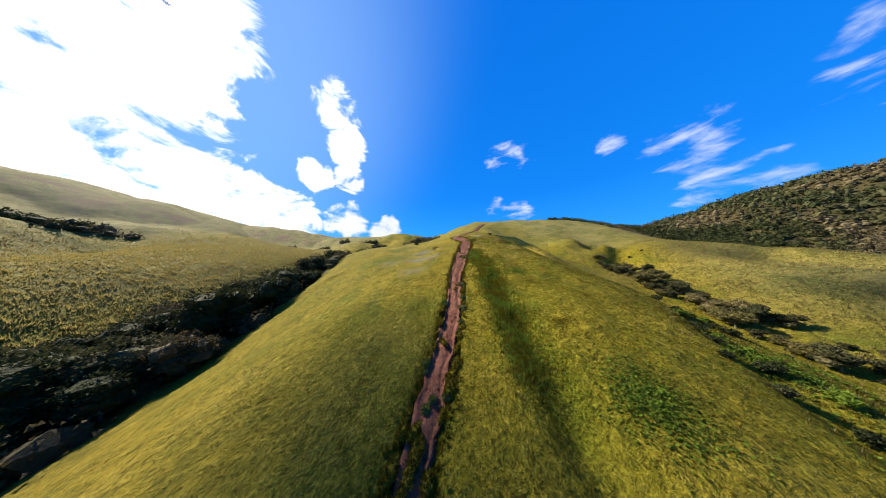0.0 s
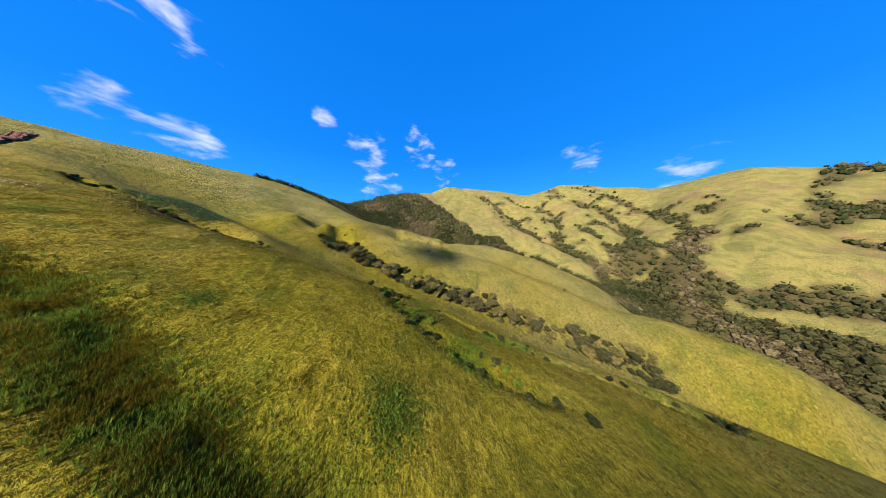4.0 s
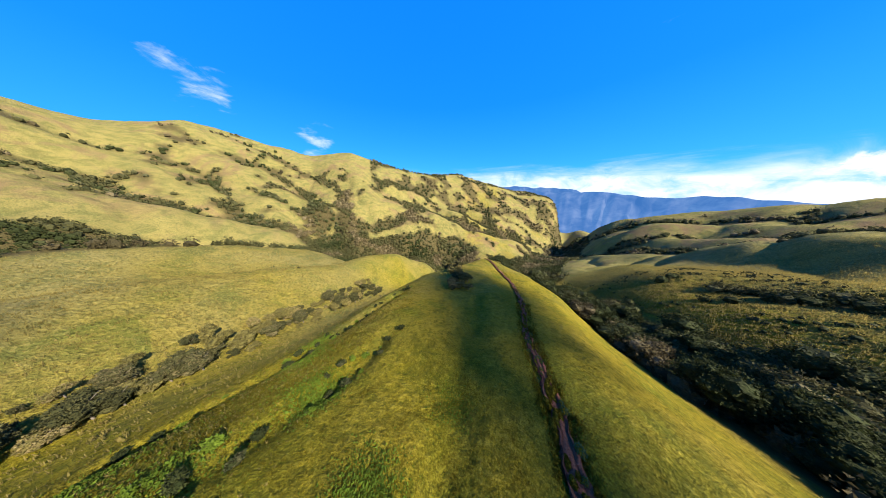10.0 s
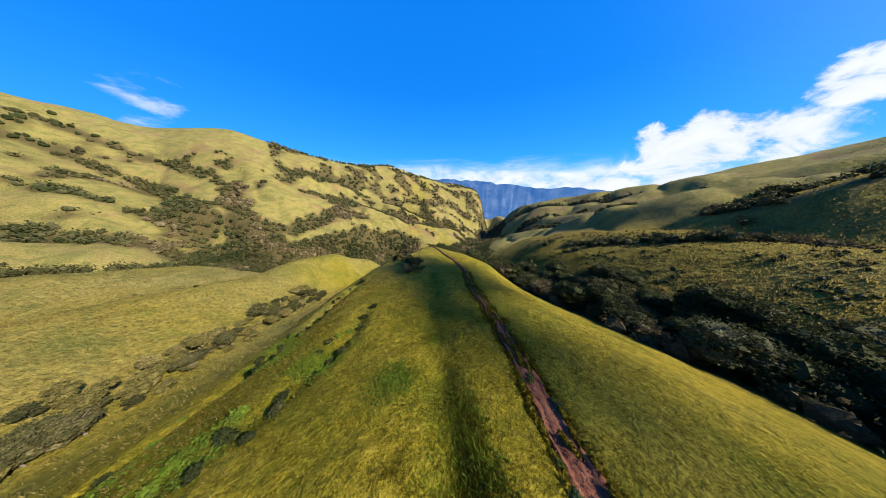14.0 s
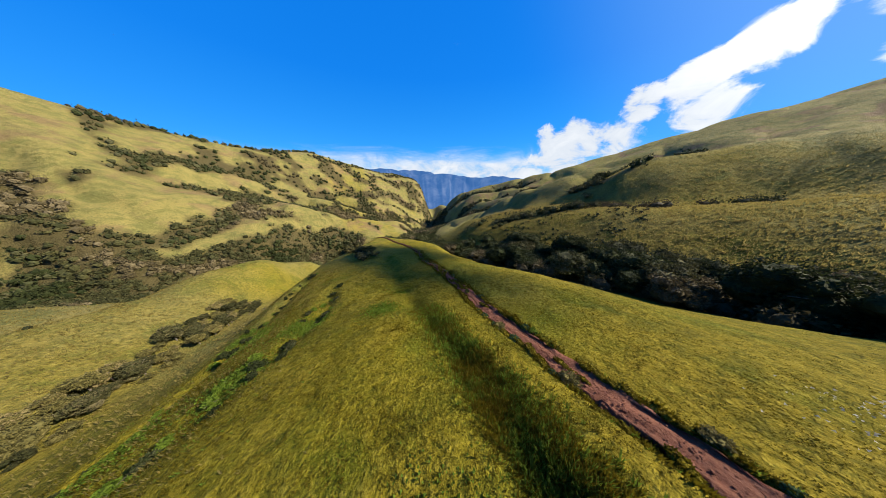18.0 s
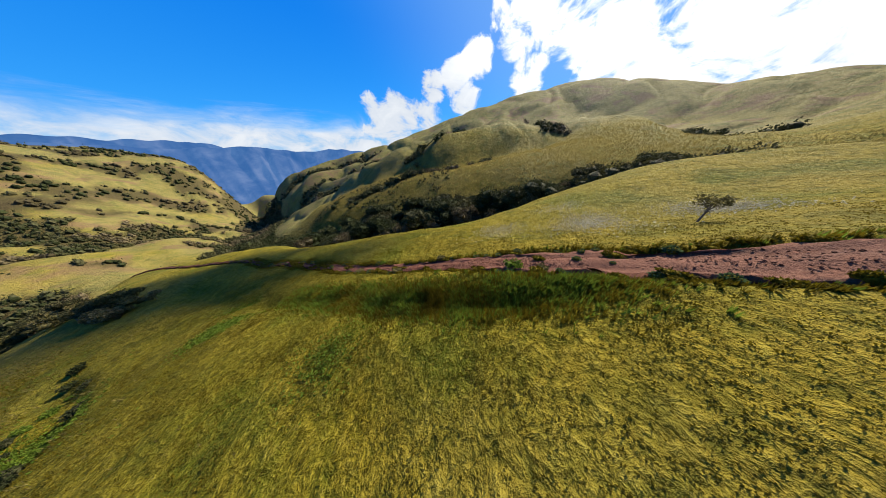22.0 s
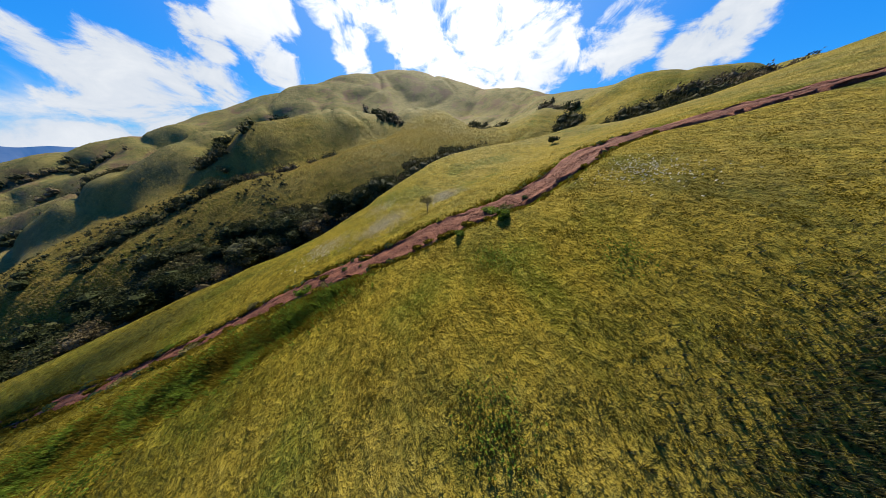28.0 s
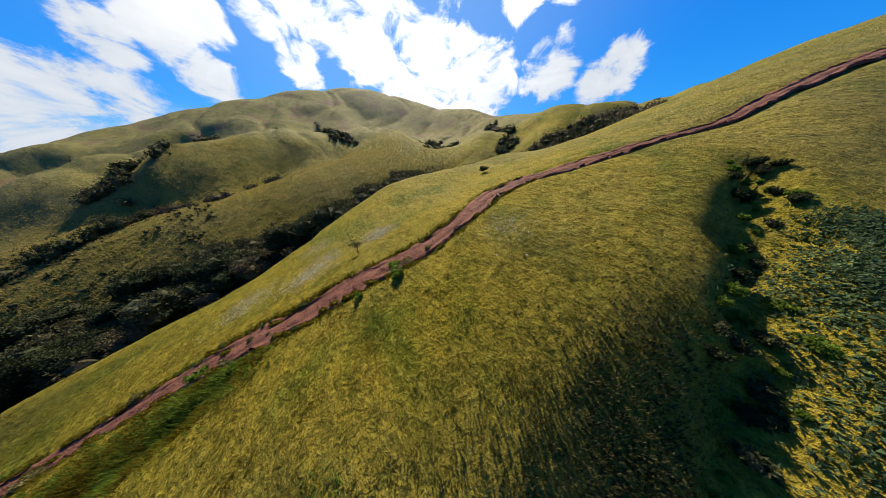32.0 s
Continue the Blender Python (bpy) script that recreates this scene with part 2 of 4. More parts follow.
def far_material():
    """Mountains with kilometres of bright haze put into the colour as a blue glow: little of their own colour is left.
    """
    m, n = material("painted_haze_mountain")
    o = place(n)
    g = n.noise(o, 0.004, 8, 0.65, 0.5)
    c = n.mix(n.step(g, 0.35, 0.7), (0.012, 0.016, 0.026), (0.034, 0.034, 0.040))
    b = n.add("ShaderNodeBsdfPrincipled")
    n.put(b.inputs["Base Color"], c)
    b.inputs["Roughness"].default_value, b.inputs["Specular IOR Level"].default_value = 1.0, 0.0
    # the haze itself: a faint blue glow painted over the slopes
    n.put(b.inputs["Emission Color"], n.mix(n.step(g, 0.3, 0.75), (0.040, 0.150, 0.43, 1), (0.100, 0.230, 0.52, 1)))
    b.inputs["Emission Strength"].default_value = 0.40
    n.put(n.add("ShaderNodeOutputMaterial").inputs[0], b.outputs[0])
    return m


GRASS, SOIL, BARK, FAR = grass_material(), soil_material(), bark_material(), far_material()
LEAF_DARK = leaf_material("dark_evergreen_leaf", (0.016, 0.024, 0.008), (0.062, 0.074, 0.024), (0.100, 0.098, 0.046))
LEAF_GREY = leaf_material("grey_green_leaf", (0.032, 0.038, 0.015), (0.125, 0.118, 0.046), (0.160, 0.138, 0.068))
LEAF_OLIVE = leaf_material("pale_olive_leaf", (0.092, 0.086, 0.026), (0.240, 0.206, 0.070), (0.300, 0.240, 0.110))
LEAF_RED = leaf_material("bronze_flushed_leaf", (0.046, 0.042, 0.020), (0.140, 0.112, 0.056), (0.190, 0.155, 0.085))
LEAF_FRESH = leaf_material("fresh_fern_leaf", (0.085, 0.140, 0.012), (0.190, 0.270, 0.032), None, 0.4)
LEAF_FERN = leaf_material("grey_green_fern_frond", (0.050, 0.090, 0.034), (0.145, 0.205, 0.085), None, 0.35)
STRAW = leaf_material("straw_grass_blade", (0.098, 0.081, 0.005), (0.168, 0.130, 0.010), None, 0.35)
STRAW_DRY = leaf_material("dry_tan_grass_blade", (0.200, 0.165, 0.040), (0.370, 0.295, 0.095), None, 0.5)


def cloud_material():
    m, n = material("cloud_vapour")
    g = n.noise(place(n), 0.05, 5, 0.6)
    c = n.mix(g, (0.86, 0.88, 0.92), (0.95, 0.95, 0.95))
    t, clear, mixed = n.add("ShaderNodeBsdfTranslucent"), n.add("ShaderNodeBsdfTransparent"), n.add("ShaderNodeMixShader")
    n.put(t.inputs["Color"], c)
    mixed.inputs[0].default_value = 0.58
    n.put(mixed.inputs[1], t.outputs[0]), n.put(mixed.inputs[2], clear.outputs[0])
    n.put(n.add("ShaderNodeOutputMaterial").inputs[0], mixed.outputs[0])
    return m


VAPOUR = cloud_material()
FLOWER = leaf_material("pale_flower_head", (0.46, 0.44, 0.34), (0.74, 0.71, 0.58))

# ---- the lie of the land ----
MID = (15.0, 40.0)
CREST = [(2, -150, -53), (-2, -124, -37), (-4, -98, -28), (-9, -54, -19.0), (-6.3, -30, -12.6), (-3, -15, -9.3), (-1, -4, -5.3), (-0.3, 5, -3.2), (1.4, 15, -0.6), (3.6, 22, 2.0), (5.2, 28.5, 4.5), (6.6, 36, 7.1), (7.6, 42, 9.3),
         (9.4, 48.5, 12.3), (11, 55, 14.8), (13.2, 62, 17.4), (15, 69, 19.9), (15.8, 74, 21.2), (14.8, 83, 23.4), (14, 94, 26), (21, 107, 30), (32, 125, 35.4), (43, 145, 43), (60, 195, 58), (79, 270, 79), (96, 350, 99), (112, 410, 84)]
LOBE = [(24, -116, -47), (28, -92, -33.5), (28, -70, -24.5), (27, -45, -16.5), (26, -20, -9.5), (24.5, 9, -0.6), (22.5, 22.5, 5.2), (22.3, 37.2, 9.8), (22.4, 54.8, 15.7), (22.3, 65, 19.3), (25, 75, 22.4), (23, 82, 24.6), (28, 100, 29), (30, 116, 33.5)]
LOBE_EDGE = [(44, -80, -35), (45, -52, -25), (44, -28, -16), (37, 0, -5.5), (36.5, 11.5, -1.2), (36.5, 32.4, 7.4), (31, 60, 17.6), (35.5, 66, 16.8), (36.5, 76, 20), (37, 88, 25.4), (42, 92, 25.4), (37, 101, 29.2)]
EAST_GULLY = [(40, 128, 37), (52, 106, 25), (66, 80, 12), (76, 55, 2), (75, 40, -3.5), (72, 22, -8.5), (72, 8, -13.5), (71, -6, -17.5), (70, -25, -24.5), (70, -42, -29), (69, -62, -37), (60, -90, -47), (42, -122, -58), (20, -160, -68), (-15, -200, -82)]
EAST_BRANCH = [(100, 112, 26), (92, 88, 14), (84, 66, 6)]
GULLY_SIDE = [(49, 70, 15.2), (48.5, 78, 18.8), (49, 86, 21.6), (48.5, 94, 25.0)]
EAST_STEP = [(50, -20, -17), (48, 2, -9), (48, 25, -1), (45, 45, 6), (43, 60, 12), (43, 80, 19.5)]
NEAR_SPUR = [(84, 96, 24), (97, 75, 17), (112, 45, 9.5), (117, 22, 4.2), (113, -5, -3), (104, -35, -12), (92, -57, -18.5), (80, -77, -25), (66, -98, -35), (52, -120, -47)]
EAST_DIP = [(132, 60, 8), (135, 25, -0.5), (131, -5, -8), (121, -40, -18), (105, -72, -30)]
EAST_SPUR = [(84, 195, 60), (96, 150, 46), (112, 118, 33), (128, 88, 23), (140, 60, 15.5), (148, 30, 7.5), (157, 0, 1), (163, -31, -4), (150, -55, -12), (130, -76, -23.5), (112, -105, -42), (98, -140, -58)]
EAST_FAR_SPUR = [(190, 125, 22), (207, 98, 10), (218, 60, 2), (222, 20, -6), (219, -26, -14), (200, -81, -31), (172, -127, -47)]
FOREST_VALE = [(184, 75, -2), (186, 20, -19), (264, 75, -6), (268, 20, -22), (258, -34, -34), (232, -100, -53), (202, -152, -66), (160, -205, -78), (110, -250, -88), (40, -290, -100)]
WEST_MID = [(-14, 100, 21), (-10, 85, 17.8), (-1, 69.6, 15), (-4, 52, 10), (-9, 35, 4.4), (-11, 15, -1.6), (-13, -5, -7.5), (-15, -30, -14)]
WEST_SHOULDER = [(-25, 150, 27.5), (-36, 136, 22), (-50, 118, 15.5), (-58, 100, 10), (-56, 84, 4.5), (-50, 66, 0.5), (-41, 48, -3.2), (-37, 36, -5.8), (-33, 15, -9.5), (-28, -2, -13.5), (-26, -25, -18.5), (-28, -50, -22), (-24, -82, -29), (-20, -112, -40)]
WEST_VALE = [(5, 285, 55), (-12, 245, 42), (-30, 207, 29), (-46, 170, 17), (-62, 135, 7), (-71, 95, -3), (-67, 62, -10), (-62, 40, -13), (-60, 15, -18), (-58, -10, -25), (-56, -40, -36), (-52, -70, -46), (-48, -110, -58), (-46, -150, -73), (-75, -230, -96), (-140, -330, -121), (-235, -450, -150), (-340, -640, -192), (-540, -1000, -300)]
WEST_FOOT = [(-86, 138, 12), (-99, 92, 4), (-93, 62, -1), (-96, 38, -3.5), (-100, 14, -5), (-100, -15, -10), (-98, -45, -18), (-95, -75, -28), (-100, -110, -43), (-108, -155, -60), (-112, -220, -84)]
WEST_HEAD = [(-70, 175, 24), (-52, 215, 38), (-30, 255, 52)]
HEAD_KNOLL = [(-13, 118, 23.4), (-6, 130, 27.6), (1, 140, 31.4), (8, 165, 38), (16, 200, 47), (24, 235, 57)]
WEST_RISE = [(-165, 130, 28), (-150, 80, 17), (-140, 40, 9), (-133, 15, 5), (-135, -20, 1), (-140, -50, -8), (-145, -85, -20), (-150, -115, -30), (-150, -160, -48)]
WEST_HOLLOW = [(-190, 100, 24), (-165, 50, 8), (-157, 10, 2), (-160, -30, -5), (-172, -75, -15), (-180, -130, -33), (-180, -200, -63)]
WEST_BROW = [(-215, 140, 46), (-205, 90, 34), (-195, 40, 23), (-172, -10, 13.5), (-190, -50, 8), (-215, -95, 2), (-235, -140, -8), (-240, -200, -35), (-235, -290, -75)]


def skyline(points, eye=22.0):
    """Hill crests from bearing, distance and elevation angle as seen from the middle of the walk."""
    return [(MID[0] - r * math.sin(radians(a)), MID[1] + r * math.cos(radians(a)), eye + r * math.tan(radians(e))) for a, r, e in points]


MOUNTAIN = skyline([(-6.5, 330, 10.9), (1, 310, 9.4), (7, 305, 8.3), (15, 315, 7.7), (24, 340, 6.9), (33, 380, 6.4), (41, 430, 6.4), (47, 470, 6.7), (52, 520, 7.1), (57, 560, 8.6), (61, 600, 10.0), (65, 640, 10.9), (71, 690, 11.6), (78, 680, 10.7),
                    (85, 650, 9.8), (91, 620, 8.4), (98, 590, 6.5), (106, 570, 3.4), (114, 560, 1.3), (119, 550, -0.5), (124, 550, -1.5), (131, 560, -3.3), (138, 590, -4.7), (143, 640, -6.4), (147, 720, -9.5)])
EAST_HILLS = skyline([(-28, 320, 10.7), (-42, 340, 8.1), (-56, 400, 6.3), (-70, 460, 10.4), (-77, 500, 11.0), (-82, 560, 11.6), (-87, 600, 13.3), (-93, 620, 12.3), (-99, 650, 11.5), (-110, 740, 9.5), (-114, 770, 10.0), (-119.5, 800, 11.2), (-126, 760, 10.1), (-136, 700, 7.4),
                      (-146, 660, 9.1), (-154, 680, 6.5), (-164, 700, 4.6), (-176, 740, 3.1), (175, 800, 0.6), (167, 860, -1.8), (159, 880, -3.2), (156.5, 900, -4.5)])
EAST_FEET = skyline([(-62, 275, 1.6), (-80, 305, -1.5), (-93, 310, -3.8), (-106, 310, -5.6), (-119, 315, -8.6), (-132, 320, -11.0), (-145, 332, -11.8), (-160, 352, -12.0), (-176, 402, -11.6), (170, 520, -11.2), (162, 640, -12.0)])
EAST_SHOULDERS = skyline([(-87, 450, 7.0), (-98, 480, 5.0), (-110, 520, 4.0), (-118, 520, 2.5), (-127, 500, 1.0), (-134, 490, 0.0), (-146, 480, 2.0), (-157, 500, -1.5), (-170, 560, -4.0), (176, 640, -5.5)])
MOUNTAIN_FACE = skyline([(71, 480, 5.2), (62, 450, 3.8), (52, 410, 3.0), (41, 350, 2.4), (83, 440, 4.0), (93, 410, 2.0), (103, 400, -0.3), (113, 400, -3), (123, 410, -6), (134, 440, -8.5)])
BACKS = skyline([(-50, 470, 4.5), (-60, 480, 5.0), (-68, 540, 7.0), (-76, 620, 8.5)]), skyline([(118, 760, -3.5), (130, 780, -7.8), (142, 820, -11.5), (151, 780, -13.5), (151, 1100, -13.0)]), skyline([(-157, 880, 2.0), (-167, 900, 0.0)])
BEYOND = [(r * 1.0 * -math.sin(radians(a)), r * math.cos(radians(a)), z) for r, z in ((1500, -260), (2400, -640), (4800, -1050)) for a in range(0, 360, 30)]
LINES = [CREST, LOBE, LOBE_EDGE, EAST_GULLY, EAST_BRANCH, EAST_STEP, GULLY_SIDE, NEAR_SPUR, EAST_DIP, EAST_SPUR, EAST_FAR_SPUR, FOREST_VALE[:2], FOREST_VALE[2:], WEST_MID, WEST_SHOULDER, WEST_VALE, WEST_FOOT, WEST_HEAD, HEAD_KNOLL, WEST_RISE, WEST_HOLLOW, WEST_BROW,
         MOUNTAIN, EAST_HILLS, EAST_FEET, EAST_SHOULDERS, MOUNTAIN_FACE, *BACKS]
SPREAD = 35.0


def squeeze(x, y):
    """Plan coordinates in which far land takes little room."""
    dx, dy = np.asarray(x, float) - MID[0], np.asarray(y, float) - MID[1]
    r = np.hypot(dx, dy) + 1e-9
    k = np.log1p(r / SPREAD) / r
    return dx * k, dy * k, r


def spread(u, v):
    s = np.hypot(u, v) + 1e-9
    k = SPREAD * np.expm1(s) / s
    return MID[0] + u * k, MID[1] + v * k


def along(line, gap):
    """A line as points about gap apart in squeezed plan."""
    out = []
    for a, b in zip(line, line[1:]):
        ua, ub = squeeze(a[0], a[1]), squeeze(b[0], b[1])
        n = max(1, int(math.hypot(ua[0] - ub[0], ua[1] - ub[1]) / gap))
        out += [tuple(p + (q - p) * i / n for p, q in zip(a, b)) for i in range(n)]
    return out + [line[-1]]


ANCHORS = np.array([p for line in LINES for p in along(line, 0.12)] + BEYOND, float)
AU, AV, AR = squeeze(ANCHORS[:, 0], ANCHORS[:, 1])


def kernel(r2):
    return 0.5 * r2 * np.log(r2 + 1e-12)


def fit_land():
    n = len(AU)
    k = kernel((AU[:, None] - AU) ** 2 + (AV[:, None] - AV) ** 2) + np.eye(n) * 2e-4
    p = np.stack([np.ones(n), AU, AV], 1)
    m = np.block([[k, p], [p.T, np.zeros((3, 3))]])
    w = (ANCHORS[:, 2] - 20.0) / (AR + SPREAD)
    return np.linalg.solve(m, np.concatenate([w, np.zeros(3)]))


LAND = fit_land()


def wave(x, y, size, seed):
    """Smooth gradient noise, about -1 to 1, with lumps of the given size in metres."""
    x, y = np.asarray(x, float) / size, np.asarray(y, float) / size
    i, j = np.floor(x).astype(np.int64), np.floor(y).astype(np.int64)
    fx, fy = x - i, y - j
    sx, sy = fx * fx * fx * (fx * (fx * 6 - 15) + 10), fy * fy * fy * (fy * (fy * 6 - 15) + 10)

    def grad(a, b, dx, dy):
        h = (a * 374761393 + b * 668265263 + seed * 974634777) & 0x7FFFFFFF
        h = ((h ^ (h >> 13)) * 1274126177) & 0x7FFFFFFF
        t = (h ^ (h >> 16)) % 4096 / 4096 * 2 * np.pi
        return np.cos(t) * dx + np.sin(t) * dy

    a = grad(i, j, fx, fy) * (1 - sx) + grad(i + 1, j, fx - 1, fy) * sx
    b = grad(i, j + 1, fx, fy - 1) * (1 - sx) + grad(i + 1, j + 1, fx - 1, fy - 1) * sx
    return (a * (1 - sy) + b * sy) * 1.5


def distance(x, y, line):
    """Distance in plan to a line, and how far along it, 0 to 1."""
    best, where = np.full(np.shape(x), 1e9), np.zeros(np.shape(x))
    for k, (a, b) in enumerate(zip(line, line[1:])):
        ex, ey = b[0] - a[0], b[1] - a[1]
        t = np.clip(((x - a[0]) * ex + (y - a[1]) * ey) / (ex * ex + ey * ey), 0, 1)
        dd = np.hypot(x - a[0] - t * ex, y - a[1] - t * ey)
        near = dd < best
        best, where = np.where(near, dd, best), np.where(near, (k + t) / (len(line) - 1), where)
    return best, where


TRACK = [(2, -150), (-2, -124), (-4, -98), (-9, -54), (-6.3, -30), (-3, -15), (-1, -4), (-0.3, 5), (1.4, 15), (3.6, 22), (5.2, 28.5), (6.6, 36), (7.6, 42), (9.4, 48.5), (11, 55), (13.2, 62), (15, 69), (15.8, 74), (14.8, 83), (13.2, 91), (14.5, 98), (22.5, 109), (33, 127), (46, 158), (60, 195)]
RILLS = [  # small gullies: line, depth, half width, evenness
    ([(14.4, 58), (15.0, 51), (15.6, 46.5), (15.6, 42), (14.8, 37), (14.0, 31), (13.2, 23), (12.6, 16)], 1.2, 1.7, 0.7),
    ([(13, 19), (12, 10), (11, 0), (9.5, -15), (7, -35), (4, -60)], 1.8, 2.6, 0.0),
    ([(47, 24), (46, 12), (44, 3), (41, -8), (39, -22), (37, -40)], 2.6, 2.1, 0.0),
    ([(44, 34), (38, 23), (31.5, 15), (29.5, 9), (27.5, 2), (26, -10)], 1.6, 1.7, 0.0),
    ([(36.5, 112), (38.6, 102), (39.6, 90), (41, 82), (43, 75), (45, 62)], 3.4, 2.0, 0.0),
    ([(38.6, 104), (39.4, 92), (40.4, 84), (42, 76), (44, 64)], 1.5, 3.8, 0.8),
    ([(-26, 64), (-38, 57), (-48, 50)], 0.9, 2.2, 0.0),
]


# stream cuts of the far slopes, from their heads down: line, depth, half width, half width of the wood in it
BROOKS = [
    ([(580, -51), (564, -83), (481, -122), (407, -125), (345, -161), (285, -184), (231, -197), (201, -201), (153, -203)], 12, 26, 16),
    ([(583, -281), (475, -326), (359, -297), (308, -263), (285, -229), (237, -205)], 12, 26, 18),
    ([(409, -237), (309, -230), (256, -214)], 6, 18, 15),
    ([(613, -124), (592, -169), (558, -213), (486, -226), (403, -200), (345, -161)], 7, 22, 11),
    ([(148, -366), (172, -283), (219, -233), (249, -219)], 8, 22, 27),
    ([(161, -236), (95, -247), (43, -235), (13, -234)], 4, 24, 30),
    ([(131, -574), (34, -495), (-30, -468), (-83, -463), (-129, -478)], 10, 24, 24),
    ([(228, -383), (136, -434), (26, -393), (-39, -417), (-99, -443)], 8, 22, 18),
    ([(77, -326), (77, -282), (56, -255)], 6, 18, 19),
    ([(632, -348), (528, -382), (398, -363), (300, -325), (245, -261)], 9, 26, 14),
    ([(-262, -118), (-252, -169), (-246, -210), (-238, -275), (-213, -344), (-206, -413), (-140, -441)], 7, 20, 9),
    ([(-417, -211), (-397, -261), (-362, -328), (-310, -403), (-267, -463)], 7, 24, 10),
    ([(-322, -186), (-316, -249), (-300, -294), (-243, -314)], 6, 20, 9),
    ([(-302, 32), (-266, 10), (-248, -13), (-229, -34), (-200, -47)], 10, 20, 12),
    ([(-437, -21), (-424, -88), (-410, -152), (-350, -174)], 10, 24, 7),
    ([(-374, 199), (-279, 227), (-200, 226), (-154, 204)], 8, 28, 6),
    ([(-464, 119), (-354, 115), (-264, 109), (-207, 123)], 9, 30, 5),
    ([(-178, 316), (-115, 269), (-79, 231), (-61, 195)], 10, 20, 6),
    ([(-150, 49), (-138, 1), (-122, -34), (-110, -75)], 3, 14, 5),
]


def hill_folds(x, y):
    """Spurs and stream cuts on the far slopes."""
    dx, dy = x - MID[0], y - MID[1]
    r = np.hypot(dx, dy) + 1e-6
    far = np.clip((r - 170) / 160, 0, 1) * np.clip((1500 - r) / 600, 0, 1)
    turn = np.degrees(np.arctan2(-dx, dy)) + 5 * wave(x, y, 130, 5) + 1.8 * wave(x, y, 45, 6)
    a = np.clip(1 - np.abs(wave(turn / 9, np.log(r) * 1.6, 1.0, 3)) * 2.0, 0, 1)
    z = -far * a ** 2 * np.where(x < 0, 5.5, 5) + far * np.where(x < 0, 2.2, 2.5) * wave(x, y, 70, 7)
    for line, depth, half, _ in BROOKS:
        dd, t = distance(x, y, line)
        dd = dd + 7 * wave(x, y, 40, 8)
        z = z - depth * np.exp(-(dd / half) ** 2) * np.clip(t * 5, 0.2, 1) + 0.35 * depth * np.exp(-((dd - 2.1 * half) / (0.8 * half)) ** 2) * np.clip((r - 190) / 80, 0, 1)
    return z


def raw_height(x, y):
    u, v, r = squeeze(x, y)
    w = np.empty(u.shape)
    for s in range(0, u.size, 20000):
        k = kernel((u[s:s + 20000, None] - AU) ** 2 + (v[s:s + 20000, None] - AV) ** 2)
        w[s:s + 20000] = k @ LAND[:-3] + LAND[-3] + LAND[-2] * u[s:s + 20000] + LAND[-1] * v[s:s + 20000]
    z = 20 + w * (r + SPREAD)
    z = z + hill_folds(x, y)
    z = z + 0.8 * wave(x, y, 26, 11) * np.clip(r / 60, 0.3, 1) + 0.28 * wave(x, y, 8, 12) + 0.10 * wave(x, y, 2.6, 13)
    for line, depth, half, even in RILLS:
        dd, t = distance(x, y, line)
        dd = dd + 0.9 * wave(x, y, 6, 14) + 0.5 * wave(x, y, 2.5, 15)
        uneven = np.clip(0.8 + 0.7 * wave(x, y, 11, 16) + 0.4 * wave(x, y, 4, 17), 0.1, 1.5) * (1 - even) + even
        z = z - depth * uneven * np.exp(-(dd / half) ** 2) * np.clip(np.minimum(t, 1 - t) * 8, 0, 1)
    return z


NG = 580
EDGE = math.log1p(4700 / SPREAD)
axis = np.linspace(-EDGE, EDGE, NG)
GU, GV = np.meshgrid(axis, axis, indexing="ij")
GX, GY = spread(GU.ravel(), GV.ravel())
GR = np.hypot(GX - MID[0], GY - MID[1])
BASE = raw_height(GX, GY)
cell = (axis[1] - axis[0]) * (SPREAD + GR)
TD, TT = distance(GX, GY, TRACK)
GZ = BASE - 0.75 * np.clip((1.5 * np.clip((GY + 30) / 50, 0.5, 1) + 0.6 * np.clip((GY - 34) / 20, 0, 1) * np.clip((112 - GY) / 16, 0, 1) + 0.5 * cell - TD) / (0.5 + 0.3 * cell), 0, 1) * (TD < 12)


def lookup(grid, x, y):
    u, v, _ = squeeze(np.atleast_1d(x), np.atleast_1d(y))
    a, b = np.clip((u + EDGE) / (2 * EDGE) * (NG - 1), 0, NG - 1.001), np.clip((v + EDGE) / (2 * EDGE) * (NG - 1), 0, NG - 1.001)
    i, j = a.astype(int), b.astype(int)
    fa, fb = a - i, b - j
    g = grid.reshape(NG, NG)
    return (g[i, j] * (1 - fa) + g[i + 1, j] * fa) * (1 - fb) + (g[i, j + 1] * (1 - fa) + g[i + 1, j + 1] * fa) * fb


def ground_at(x, y):
    return lookup(GZ, x, y)


def mesh_of(name, verts, faces, mat, smooth=True):
    me = bpy.data.meshes.new(name)
    me.from_pydata(np.asarray(verts).tolist() if isinstance(verts, np.ndarray) else verts, [], faces.tolist() if isinstance(faces, np.ndarray) else faces)
    me.materials.append(mat)
    if smooth:
        me.polygons.foreach_set("use_smooth", np.ones(len(me.polygons), bool))
    me.update()
    return me


def part(name, bm, mat, parent, label=""):
    """One bmesh as one mesh object under a thing or a part."""
    me = bpy.data.meshes.new(name)
    bm.to_mesh(me)
    bm.free()
    me.materials.append(mat)
    ob = new(name, me)
    ob.parent = parent
    if label:
        ob["label"] = label
    return ob


